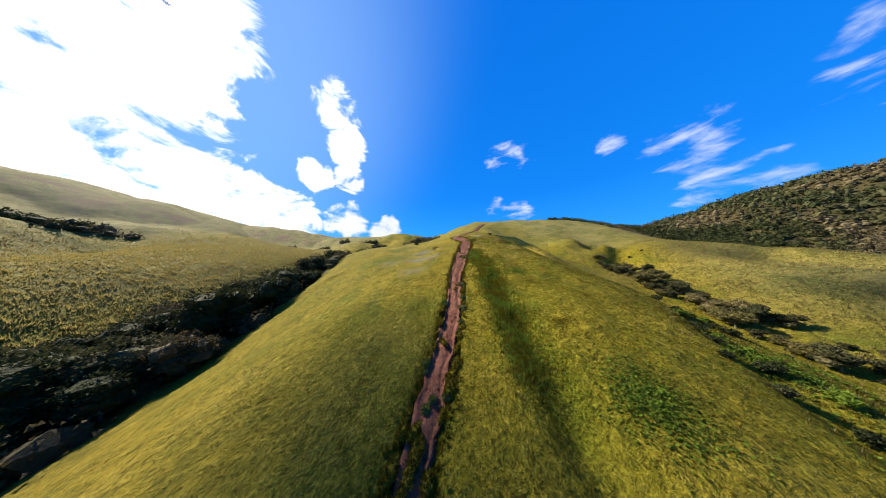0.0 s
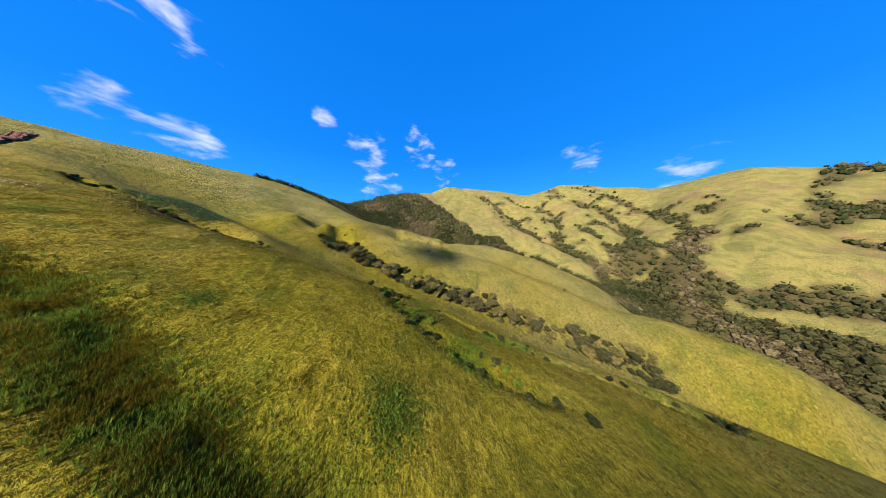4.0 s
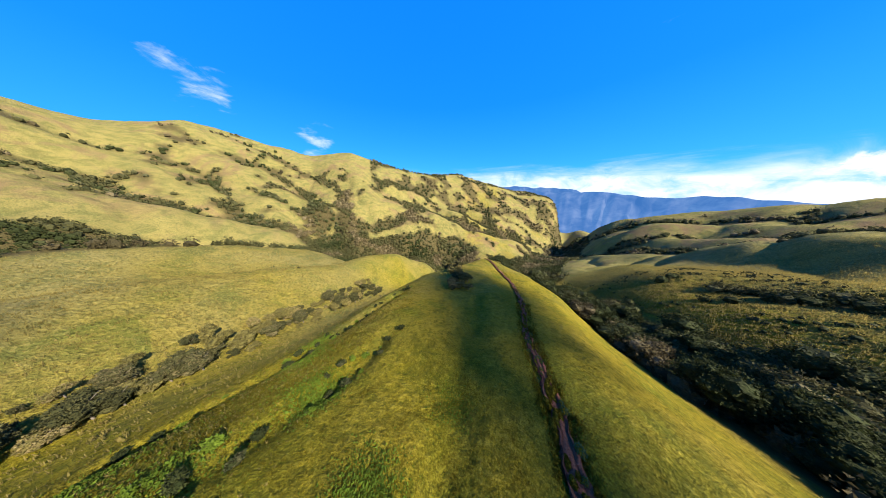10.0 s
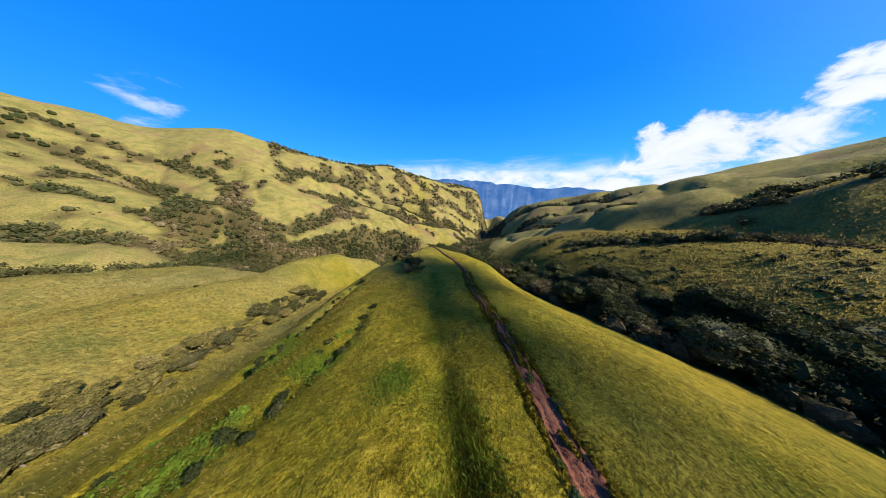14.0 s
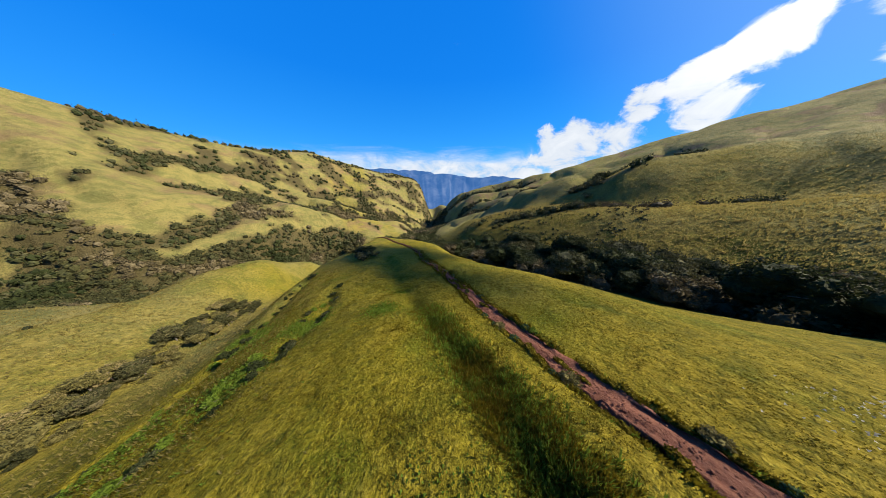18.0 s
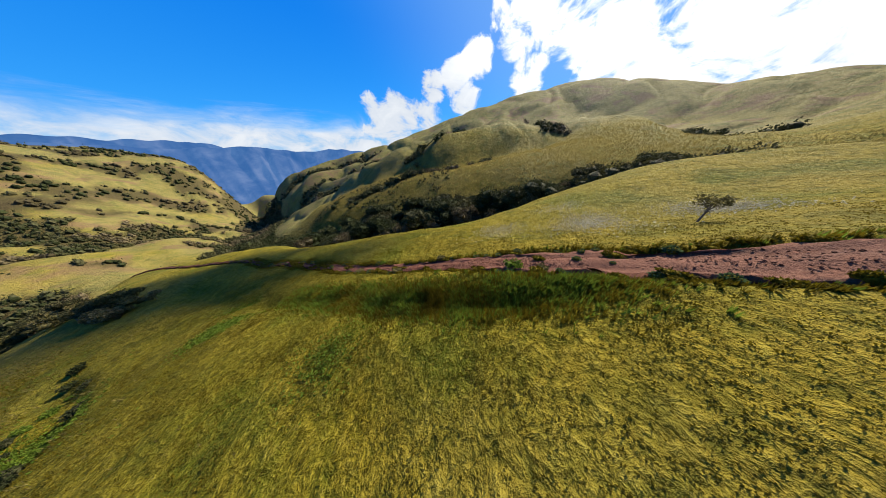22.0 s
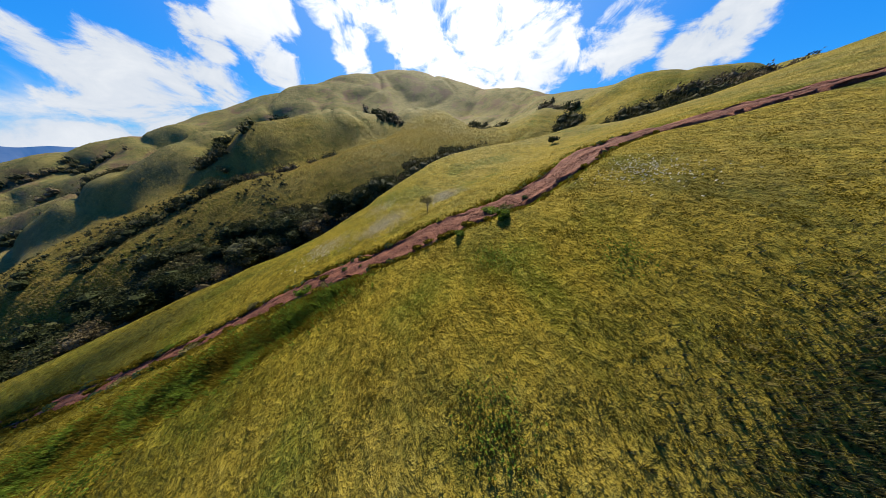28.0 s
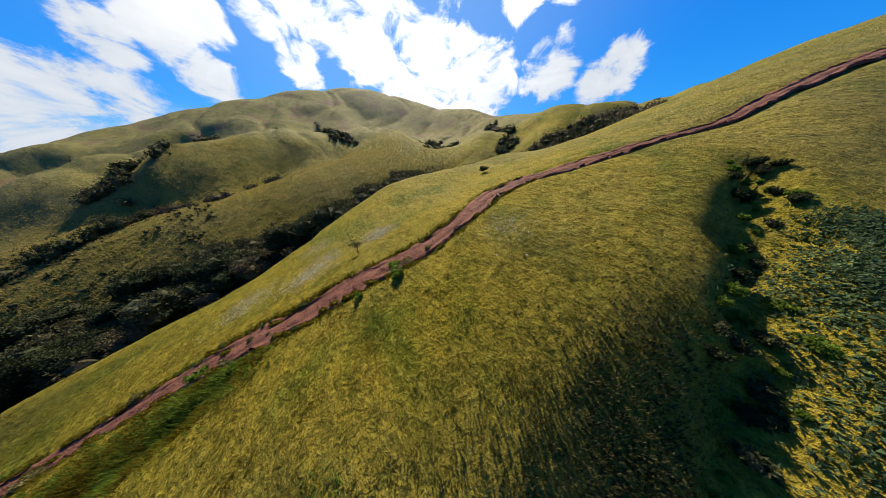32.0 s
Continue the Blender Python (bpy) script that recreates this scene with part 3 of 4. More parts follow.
quad = np.arange(NG * NG).reshape(NG, NG)
faces = np.stack([quad[:-1, :-1], quad[1:, :-1], quad[1:, 1:], quad[:-1, 1:]], -1).reshape(-1, 4)
keep = GR[faces].min(1) < 4700
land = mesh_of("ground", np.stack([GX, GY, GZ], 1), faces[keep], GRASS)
# dry patches and tan slopes; the paling with distance is haze put into colour
dry = np.clip(0.5 * wave(GX, GY, 55, 21) + 0.25 * wave(GX, GY, 17, 22) + (0.06 + 0.79 * np.clip(GX / 110, 0, 1)) * np.clip((GR - 30) / 70, 0, 1) + 0.45 * np.clip((-80 - GX) / 25, 0, 1) + 0.6 * np.clip((GR - 180) / 150, 0, 1), 0, 1)
att = land.attributes.new("dry", "FLOAT", "POINT")
att.data.foreach_set("value", dry.astype(np.float32))
# darker green along the ridge's west flank, three rills and scattered patches
dark_green = 0.75 * np.exp(-(distance(GX, GY, [(-4, -45), (-3, -10), (-2, 14), (0, 30)])[0] / 5.0) ** 2) + 0.7 * np.exp(-(distance(GX, GY, RILLS[1][0])[0] / 3.2) ** 2)
dark_green = dark_green + 0.6 * np.exp(-(distance(GX, GY, RILLS[0][0])[0] / 2.4) ** 2) + 0.25 * np.exp(-(distance(GX, GY, RILLS[3][0])[0] / 6.0) ** 2)
dark_green = np.clip(dark_green * (0.8 + 0.5 * wave(GX, GY, 7, 23)) + 0.45 * np.clip(wave(GX, GY, 19, 24) - 0.25, 0, 1) * (GR < 90), 0, 0.9)
att = land.attributes.new("dark_green", "FLOAT", "POINT")
att.data.foreach_set("value", dark_green.astype(np.float32))
stony = np.clip((GR - 270) / 120, 0, 1) * np.where(GX < 0, 1.0, 0.75)
att = land.attributes.new("stony", "FLOAT", "POINT")
att.data.foreach_set("value", stony.astype(np.float32))
tagged(new("ground", land), "rolling hillside of golden green grass", "ground", kind="structure")


def track_mesh():
    """The dirt track: two wheel ruts, a raised middle and broken banks."""
    pts, step_len = [], 0.45
    for a, b in zip(TRACK, TRACK[1:]):
        n = max(1, int(math.hypot(b[0] - a[0], b[1] - a[1]) / step_len))
        pts += [(a[0] + (b[0] - a[0]) * i / n, a[1] + (b[1] - a[1]) * i / n) for i in range(n)]
    p = np.array(pts)
    for _ in range(10):
        p[1:-1] = (p[:-2] + 2 * p[1:-1] + p[2:]) / 4
    n = np.arange(len(p)) * step_len
    p[:, 0] += 0.55 * wave(n, n * 0, 13, 37) + 0.25 * wave(n, n * 0, 4, 38)
    t = np.gradient(p, axis=0)
    t /= np.linalg.norm(t, axis=1)[:, None]
    side = np.stack([t[:, 1], -t[:, 0]], 1)
    s = np.arange(len(p)) * step_len
    offs = np.linspace(-1, 1, 17)
    wide = 1.25 + 0.70 * np.clip((p[:, 1] - 34) / 20, 0, 1) * np.clip((112 - p[:, 1]) / 16, 0, 1) + 0.40 * wave(s, s * 0, 11, 31) + 0.3 * wave(s, s * 0 + 7, 3.5, 32)
    wide = wide * np.clip((p[:, 1] + 30) / 50, 0.5, 1.0)
    verts = []
    for k, o in enumerate(offs):
        w = wide + (0.5 * wave(s, s * 0 + 9 * o, 2.3, 36) + 0.3 * wave(s, s * 0 + 9 * o, 0.9, 35)) * min(1, max(0, (abs(o) - 0.4) * 3))
        x, y = p[:, 0] + side[:, 0] * o * w, p[:, 1] + side[:, 1] * o * w
        r = np.hypot(x - MID[0], y - MID[1])
        rut = -0.16 * math.exp(-((abs(o) - 0.5) / 0.2) ** 2)
        lip = 0.10 * math.exp(-((abs(o) - 0.88) / 0.1) ** 2) - (0.45 if abs(o) > 0.99 else 0)
        z = lookup(BASE, x, y) - 0.20 + rut + lip + 0.12 * wave(x, y, 1.9, 33) + 0.11 * wave(x, y, 0.9, 34) + 0.35 * np.clip((r - 60) / 60, 0, 1)
        verts.append(np.stack([x, y, z], 1))
    v = np.stack(verts, 1)
    n, m = v.shape[:2]
    q = np.arange(n * m).reshape(n, m)
    f = np.stack([q[:-1, :-1], q[:-1, 1:], q[1:, 1:], q[1:, :-1]], -1).reshape(-1, 4)
    return mesh_of("dirt_track", v.reshape(-1, 3), f, SOIL)


tagged(new("dirt_track", track_mesh()), "rutted red earth track worn along the ridge", "track", kind="structure")



# ---- plants ----
rng = np.random.default_rng(7)


def ball(detail):
    bm = bmesh.new()
    bmesh.ops.create_icosphere(bm, subdivisions=detail, radius=1.0)
    v = np.array([w.co[:] for w in bm.verts])
    f = np.array([[w.index for w in g.verts] for g in bm.faces])
    bm.free()
    return v, f


BALL0, BALL1 = ball(1), ball(2)


def lump(center, size, gen, shape=BALL1, rough=0.28):
    """An uneven ball of foliage."""
    v, f = shape
    k = 1 + gen.normal(0, rough, len(v))
    return v * np.asarray(size) * k[:, None] + center, f


def join(pieces):
    vs, fs, n = [], [], 0
    for v, f in pieces:
        vs.append(v), fs.append(f + n)
        n += len(v)
    return np.concatenate(vs), np.concatenate(fs)


def sprays(points, outward, size, gen, per=1):
    """Small folded leaf sprays: two triangles each, standing out from the crown."""
    n = len(points)
    a = outward + gen.normal(0, 0.55, (n, 3))
    a /= np.linalg.norm(a, axis=1)[:, None] + 1e-9
    b = np.cross(a, gen.normal(0, 1, (n, 3)))
    b /= np.linalg.norm(b, axis=1)[:, None] + 1e-9
    c = np.cross(a, b)
    s = size * gen.uniform(0.6, 1.4, (n, 1))
    p0, p1 = points - b * s * 0.5, points + b * s * 0.5
    p2, p3 = points + a * s * 1.1 + c * s * 0.25, points - c * s * 0.45 + a * s * 0.3
    v = np.stack([p0, p1, p2, p3], 1).reshape(-1, 3)
    i = np.arange(n) * 4
    f = np.concatenate([np.stack([i, i + 1, i + 2], 1), np.stack([i, i + 3, i + 1], 1)])
    return v, f


def stick(a, b, ra, rb, sides=6):
    """A tapered limb from a to b."""
    a, b = np.asarray(a, float), np.asarray(b, float)
    t = b - a
    t /= np.linalg.norm(t)
    u = np.cross(t, (0.3, 1, 0.2))
    u /= np.linalg.norm(u)
    w = np.cross(t, u)
    ang = np.linspace(0, 2 * np.pi, sides, endpoint=False)
    ring = np.cos(ang)[:, None] * u + np.sin(ang)[:, None] * w
    v = np.concatenate([a + ring * ra, b + ring * rb])
    f = []
    for i in range(sides):
        j = (i + 1) % sides
        f += [(i, j, sides + j), (i, sides + j, sides + i)]
    return v, np.array(f)


def crown_mesh(seed, height, wide, lumps, leaves, low=0.35, airy=0.0, leaf=0.32):
    """A crown of foliage lumps with sprays of leaf all over, uneven in outline."""
    gen = np.random.default_rng(seed)
    pieces, pts, outs = [], [], []
    for k in range(lumps):
        ang, rad = gen.uniform(0, 2 * np.pi), wide * 0.5 * math.sqrt(gen.uniform(0.02, 1)) * 0.72
        top = height * (low + (1 - low) * gen.uniform(0.25, 0.88) * (1 - 0.55 * (rad / (wide * 0.5)) ** 2))
        s = wide * gen.uniform(0.17, 0.27)
        c = np.array([math.cos(ang) * rad, math.sin(ang) * rad, top])
        size = (s, s, s * gen.uniform(0.6, 0.85))
        if not airy:
            pieces.append(lump(c - np.array([0, 0, 0.2 * s]), np.array(size) * 0.84, gen, BALL1, 0.14))
        m = int(leaves / lumps)
        d = gen.normal(0, 1, (m, 3))
        d[:, 2] = np.abs(d[:, 2]) * 0.9 - 0.25
        d /= np.linalg.norm(d, axis=1)[:, None]
        rr = gen.uniform(0.82, 1.2, (m, 1)) if not airy else gen.uniform(0.2, 1.1, (m, 1))
        pts.append(c + d * np.array(size) * rr), outs.append(d)
    pieces.append(sprays(np.concatenate(pts), np.concatenate(outs), leaf, gen))
    return join(pieces)


def trunk_mesh(seed, height, wide, limbs=5, thick=0.16):
    gen = np.random.default_rng(seed + 99)
    lean = gen.normal(0, 0.06, 2) * height
    mid = np.array([lean[0] * 0.4, lean[1] * 0.4, height * 0.38])
    pieces = [stick((0, 0, -0.5), mid, thick, thick * 0.7), stick(mid, (lean[0], lean[1], height * 0.75), thick * 0.7, thick * 0.25)]
    for k in range(limbs):
        ang = k * 2.4 + gen.uniform(-0.4, 0.4)
        out = wide * gen.uniform(0.22, 0.38)
        start = mid + np.array([0, 0, gen.uniform(-0.05, 0.2) * height])
        knee = start + np.array([math.cos(ang) * out * 0.5, math.sin(ang) * out * 0.5, height * 0.10])
        end = knee + np.array([math.cos(ang + 0.3) * out * 0.6, math.sin(ang + 0.3) * out * 0.5, height * 0.10])
        pieces += [stick(start, knee, thick * 0.5, thick * 0.32, 5), stick(knee, end, thick * 0.32, thick * 0.1, 5)]
    return join(pieces)


def tree(name, seed, height, wide, leafage, label, group, lumps=14, leaves=1500, low=0.3, airy=0.0, leaf=0.30, category="tree", limbs=5):
    ob = new(name)
    tagged(ob, label, category, group)
    for pname, (v, f), mat in (("trunk", trunk_mesh(seed, height, wide, limbs, 0.022 * height + 0.03), BARK), ("crown", crown_mesh(seed, height, wide, lumps, leaves, low, airy, leaf), leafage)):
        child = new(pname, mesh_of(pname, v, f, mat, smooth=False))
        child.parent = ob
    return ob


def stand(x, y, sink=0.0, turn=0.0, size=1.0):
    return Matrix.LocRotScale((x, y, float(ground_at(x, y)[0]) - sink), Euler((0, 0, turn)), (size, size, size * rng.uniform(0.88, 1.12)))


def plant_out(models, spots, sizes, sink=0.1):
    """Copies of a few plants at many places. The models stand at the first places."""
    for k, (x, y) in enumerate(spots):
        m = stand(float(x), float(y), sink, rng.uniform(0, 6.28), float(sizes[k]))
        if k < len(models):
            models[k].matrix_basis = m
        else:
            src = models[rng.integers(len(models))]
            c = copy_thing(src, Matrix())
            c.matrix_basis = m


def belt(line, half, gap, keep=1.0):
    """Places for plants in a belt along a line, no two closer than the gap."""
    out = []
    total = sum(math.hypot(b[0] - a[0], b[1] - a[1]) for a, b in zip(line, line[1:]))
    for _ in range(int(total * half * 2 / gap ** 2 * 4)):
        k = rng.uniform(0, total)
        for a, b in zip(line, line[1:]):
            n = math.hypot(b[0] - a[0], b[1] - a[1])
            if k <= n:
                break
            k -= n
        o = rng.uniform(-1, 1) * half * (0.75 + 0.35 * float(wave(np.array([k / 20 + a[0]]), np.array([a[1]]), 1.3, 41)[0]))
        x = a[0] + (b[0] - a[0]) * k / n + (b[1] - a[1]) / n * o
        y = a[1] + (b[1] - a[1]) * k / n - (b[0] - a[0]) / n * o
        if all((x - p) ** 2 + (y - q) ** 2 > gap * gap for p, q in out):
            out.append((x, y))
    return [p for p in out if rng.uniform() < keep]


# the wooded ravine west of the ridge
WOOD = "trees of the western ravine"
models = [tree("ravine_tree", 1, 7.0, 7.5, LEAF_DARK, "dark evergreen tree crowded in a shaded ravine", WOOD, leaves=2300, leaf=0.27),
          tree("ravine_tree", 2, 8.0, 7.0, LEAF_DARK, "tall dark evergreen tree crowded in a shaded ravine", WOOD, lumps=17, leaves=2400, leaf=0.27),
          tree("ravine_tree", 3, 6.0, 6.5, LEAF_GREY, "grey-green tree with a rounded crown in a ravine", WOOD, leaves=2000, leaf=0.27),
          tree("ravine_tree", 4, 5.2, 6.0, LEAF_RED, "bronze-tinged tree with a low crown in a ravine", WOOD, leaves=1900, leaf=0.27),
          tree("ravine_tree", 5, 6.5, 7.8, LEAF_DARK, "spreading dark evergreen tree in a shaded ravine", WOOD, lumps=18, leaves=2500, leaf=0.27)]
RAVINE = [(-66, 122), (-71, 97), (-68, 70), (-63, 44), (-61, 17), (-59, -10), (-56, -40), (-52, -72), (-48, -105)]
spots = belt(RAVINE, 18, 5.2)[:299]
plant_out(models, spots, rng.uniform(1.15, 1.9, len(spots)), 0.5)

# the strip of scrub in the gully east of the ridge
SCRUB = "shrubs along the eastern gully"
models = [tree("gully_shrub", 11, 3.0, 2.8, LEAF_OLIVE, "grey-green shrub in a grassy gully", SCRUB, 9, 1000, 0.08, leaf=0.16, category="shrub", limbs=4),
          tree("gully_shrub", 15, 2.2, 2.3, LEAF_GREY, "low grey-green shrub in a grassy gully", SCRUB, 8, 900, 0.05, leaf=0.15, category="shrub", limbs=4),
          tree("gully_shrub", 12, 2.6, 2.5, LEAF_OLIVE, "pale olive shrub in a grassy gully", SCRUB, 9, 1000, 0.08, leaf=0.16, category="shrub", limbs=4),
          tree("gully_shrub", 13, 3.4, 2.9, LEAF_GREY, "tall grey-green shrub in a grassy gully", SCRUB, 10, 1100, 0.1, leaf=0.17, category="shrub", limbs=4)]
spots = belt([(84, 80), (77, 54), (75, 40), (73, 22), (74, 8), (73, -6), (70, -24), (70, -42), (69, -64)], 6.5, 2.3, 1.0)
spots = [p for p in spots if float(wave(np.array([p[0]]), np.array([p[1]]), 9, 43)[0]) > -0.75 + 0.5 * rng.uniform()][:290]
plant_out(models, spots, rng.uniform(0.6, 1.7, len(spots)), 0.2)
spots = belt([(14, -36), (17, -56), (22, -78), (27, -100)], 4.5, 2.6, 0.8)[:60]
for x, y in spots:
    copy_thing(models[rng.integers(len(models))], Matrix()).matrix_basis = stand(float(x), float(y), 0.2, rng.uniform(0, 6.28), rng.uniform(0.9, 1.9))
bare = tree("bare_shrub", 14, 2.4, 3.0, LEAF_RED, "almost leafless pinkish shrub in a grassy gully", "bare shrubs in the gully", 6, 90, 0.2, 1.0, 0.14, "shrub", 9)
spots = [(66, -44), (64, -50), (66, -38), (62, -56), (67, -60)]
plant_out([bare], spots, [1.0, 0.8, 1.1, 0.9, 0.8], 0.1)

# single trees and bushes on the ridge
slim = tree("small_tree", 21, 3.4, 2.6, LEAF_OLIVE, "small gnarled tree with a thin open crown on the grass slope", "", 9, 330, 0.38, 1.0, 0.17, "tree", 8)
slim.matrix_basis = stand(2.2, 68.4, 0.1)
dark = tree("lone_tree", 22, 2.4, 2.8, LEAF_DARK, "low dark tree standing alone on a grassy knoll", "", 8, 400, 0.25, leaf=0.25)
dark.matrix_basis = stand(-11, 117, 0.1)
BUSH = "bushes beside the dirt track"
bushes = [tree("track_bush", 23, 0.9, 1.5, LEAF_FRESH, "rounded fresh green bush at the edge of a dirt track", BUSH, 6, 260, 0.05, leaf=0.13, category="bush", limbs=3),
          tree("track_bush", 24, 0.8, 1.3, LEAF_OLIVE, "low grey-green bush at the edge of a dirt track", BUSH, 6, 240, 0.05, leaf=0.12, category="bush", limbs=3)]
# low scrub in the eroded steps of the east slope
STEP = "low scrub in the eroded steps"
models = [tree("step_scrub", 31, 0.8, 1.6, LEAF_DARK, "low dark scrub in an eroded step of a grass slope", STEP, 5, 200, 0.02, leaf=0.16, category="shrub", limbs=3),
          tree("step_scrub", 32, 0.7, 1.4, LEAF_FRESH, "low green scrub in an eroded step of a grass slope", STEP, 5, 200, 0.02, leaf=0.16, category="shrub", limbs=3)]
spots = belt(RILLS[2][0], 3.2, 1.5, 0.6)[:90] + belt(RILLS[3][0], 3.0, 1.5, 0.5)[:60] + belt(RILLS[4][0], 2.6, 1.1, 0.8)[:70]
plant_out(models, spots, rng.uniform(0.6, 1.2, len(spots)), 0.1)
models = bushes
spots = [(10.9, 49.9), (11.4, 52.3), (16.6, 72.0), (15.9, 70.4), (18.3, 69.6), (17.4, 65.6), (7.9, 36.2), (5.3, 41.8), (6.7, 28.6), (4.0, 31.2), (9.0, 44.2), (12.9, 58.5), (17.2, 71.0), (3.2, 20.4)]
plant_out(models, spots, [1.2, 1.0, 1.3, 1.2, 1.0, 0.7, 1.25, 0.9, 1.15, 0.7, 0.6, 0.6, 1.1, 0.6], 0.05)

TURF = "turf clumps along the dirt track"


def turf_clump(seed, long, wide, high, leafage, label):
    """A sod of earth with grass on it, left standing at the edge of the track."""
    gen = np.random.default_rng(seed)
    ob = tagged(new("turf_clump"), label, "turf", TURF)
    sod = lump((0, 0, 0), (wide, long, high), gen, BALL1, 0.12)
    keep = sod[0].copy()
    keep[:, 2] = np.maximum(keep[:, 2], -0.35)
    child = new("sod", mesh_of("sod", keep, sod[1], GRASS))
    child.parent = ob
    n = int(240 * long * wide) + 60
    d = gen.normal(0, 1, (n, 3))
    d[:, 2] = np.abs(d[:, 2]) + 0.1
    d /= np.linalg.norm(d, axis=1)[:, None]
    v, f = sprays(d * np.array((wide, long, high)) * 1.02, d, 0.16, gen)
    child = new("grass_tuft", mesh_of("grass_tuft", v, f, leafage, smooth=False))
    child.parent = ob
    return ob


models = [turf_clump(41, 0.9, 0.38, 0.32, STRAW, "long low sod of straw-coloured grass edging a dirt track"),
          turf_clump(42, 0.5, 0.4, 0.36, LEAF_FERN, "small green tussock standing in an eroded track"),
          turf_clump(43, 1.3, 0.35, 0.28, STRAW, "narrow strip of turf between wheel ruts"),
          turf_clump(44, 0.7, 0.45, 0.34, STRAW, "rounded grassy sod at the broken edge of a track")]
count = 0
for y in list(np.arange(-50, 100, 0.85)) + list(np.arange(10, 66, 0.6)) + list(np.arange(-20, 10, 1.1)):
    k = max(i for i in range(len(TRACK) - 1) if TRACK[i][1] <= y)
    (x0, y0), (x1, y1) = TRACK[k], TRACK[k + 1]
    x, turn = x0 + (x1 - x0) * (y - y0) / (y1 - y0), -math.atan2(x1 - x0, y1 - y0)
    half = 1.6 * min(1.0, max(0.5, (y + 30) / 50)) + 0.65 * min(1, max(0, (y - 34) / 20)) * min(1, max(0, (112 - y) / 16))
    if rng.uniform() < (0.55 if y < 18 else 0.05):
        o = rng.normal(0, 0.25 * half)
    else:
        o = rng.choice([-1, 1]) * half * rng.uniform(0.76, 1.14)
    if rng.uniform() < 0.14:
        continue
    s = float(rng.uniform(0.5, 1.1) * (0.75 if y < 0 or y > 34 else 1.0))
    x = float(x + o)
    m = Matrix.LocRotScale((x, float(y), float(lookup(BASE, x, y)[0]) - 0.22), Euler((0, 0, turn + rng.normal(0, 0.25))), (s, s, s * float(rng.uniform(0.8, 1.3))))
    if count < len(models):
        models[count].matrix_basis = m
    else:
        copy_thing(models[rng.integers(len(models))], Matrix()).matrix_basis = m
    count += 1


def herb_patch(name, x, y, wide, count, leafage, label, category, seed, size=0.28, tall=0.45):
    """A dense patch of broad leaves following the ground."""
    gen = np.random.default_rng(seed)
    p = gen.normal(0, wide * 0.33, (count, 2))
    gx, gy = p[:, 0] + x, p[:, 1] + y
    pts = np.stack([gx, gy, ground_at(gx, gy) + gen.uniform(0.05, tall, count)], 1)
    v, f = sprays(pts, np.concatenate([gen.normal(0, 1, (count, 2)), np.full((count, 1), 0.5)], 1), size, gen)
    z0 = float(ground_at(x, y)[0])
    ob = new(name, mesh_of(name, v - np.array([x, y, z0]), f, leafage, smooth=False))
    ob.location = (x, y, z0)
    return tagged(ob, label, category, kind="stuff")


for k, (x, y, w, n, s) in enumerate([(30, 7.6, 5.0, 2600, 0.17), (18.2, 14.4, 4.2, 1800, 0.15), (20, 37, 4, 800, 0.12), (21.5, 66, 2.2, 400, 0.09), (28.5, 60.5, 2.2, 400, 0.09), (26.5, 72, 2.2, 300, 0.09),
                                     (39, 2, 5, 1200, 0.18), (43, 18, 5, 1200, 0.18), (12.5, 6, 4, 700, 0.13), (34, 17, 5, 1000, 0.18), (44, -4, 5, 1000, 0.18), (104, 20, 7, 900, 0.3)]):
    herb_patch("fern_patch", x, y, w, n, LEAF_FRESH, "patch of fresh green ferns in the grass", "ferns", 50 + k, s, 0.12 + s * 0.4)
for k, (x, y, w, n) in enumerate([(44.5, 93, 7, 4600), (48.5, 91, 8, 4600), (46.5, 84, 7, 3600), (44, 100, 5, 1800)]):
    herb_patch("fern_patch", x, y, w, n, LEAF_FERN, "dense patch of grey-green ferns beside a gully", "ferns", 70 + k, 0.22, 0.4)
for k, (x, y, w, n) in enumerate([(-3, 74, 6, 1500), (0, 60, 7, 1100), (-4, 50, 7, 800), (-5, 63, 6, 900), (-14, 62, 7, 500), (22, 82, 5, 300)]):
    herb_patch("flower_patch", x, y, w, n, FLOWER, "drift of small whitish flowers in the grass", "wildflowers", 80 + k, 0.12, 0.45)


# ---- woods too far off to tell the trees apart ----
def bearing(x, y):
    return np.degrees(np.arctan2(-(x - MID[0]), y - MID[1])), np.hypot(x - MID[0], y - MID[1])


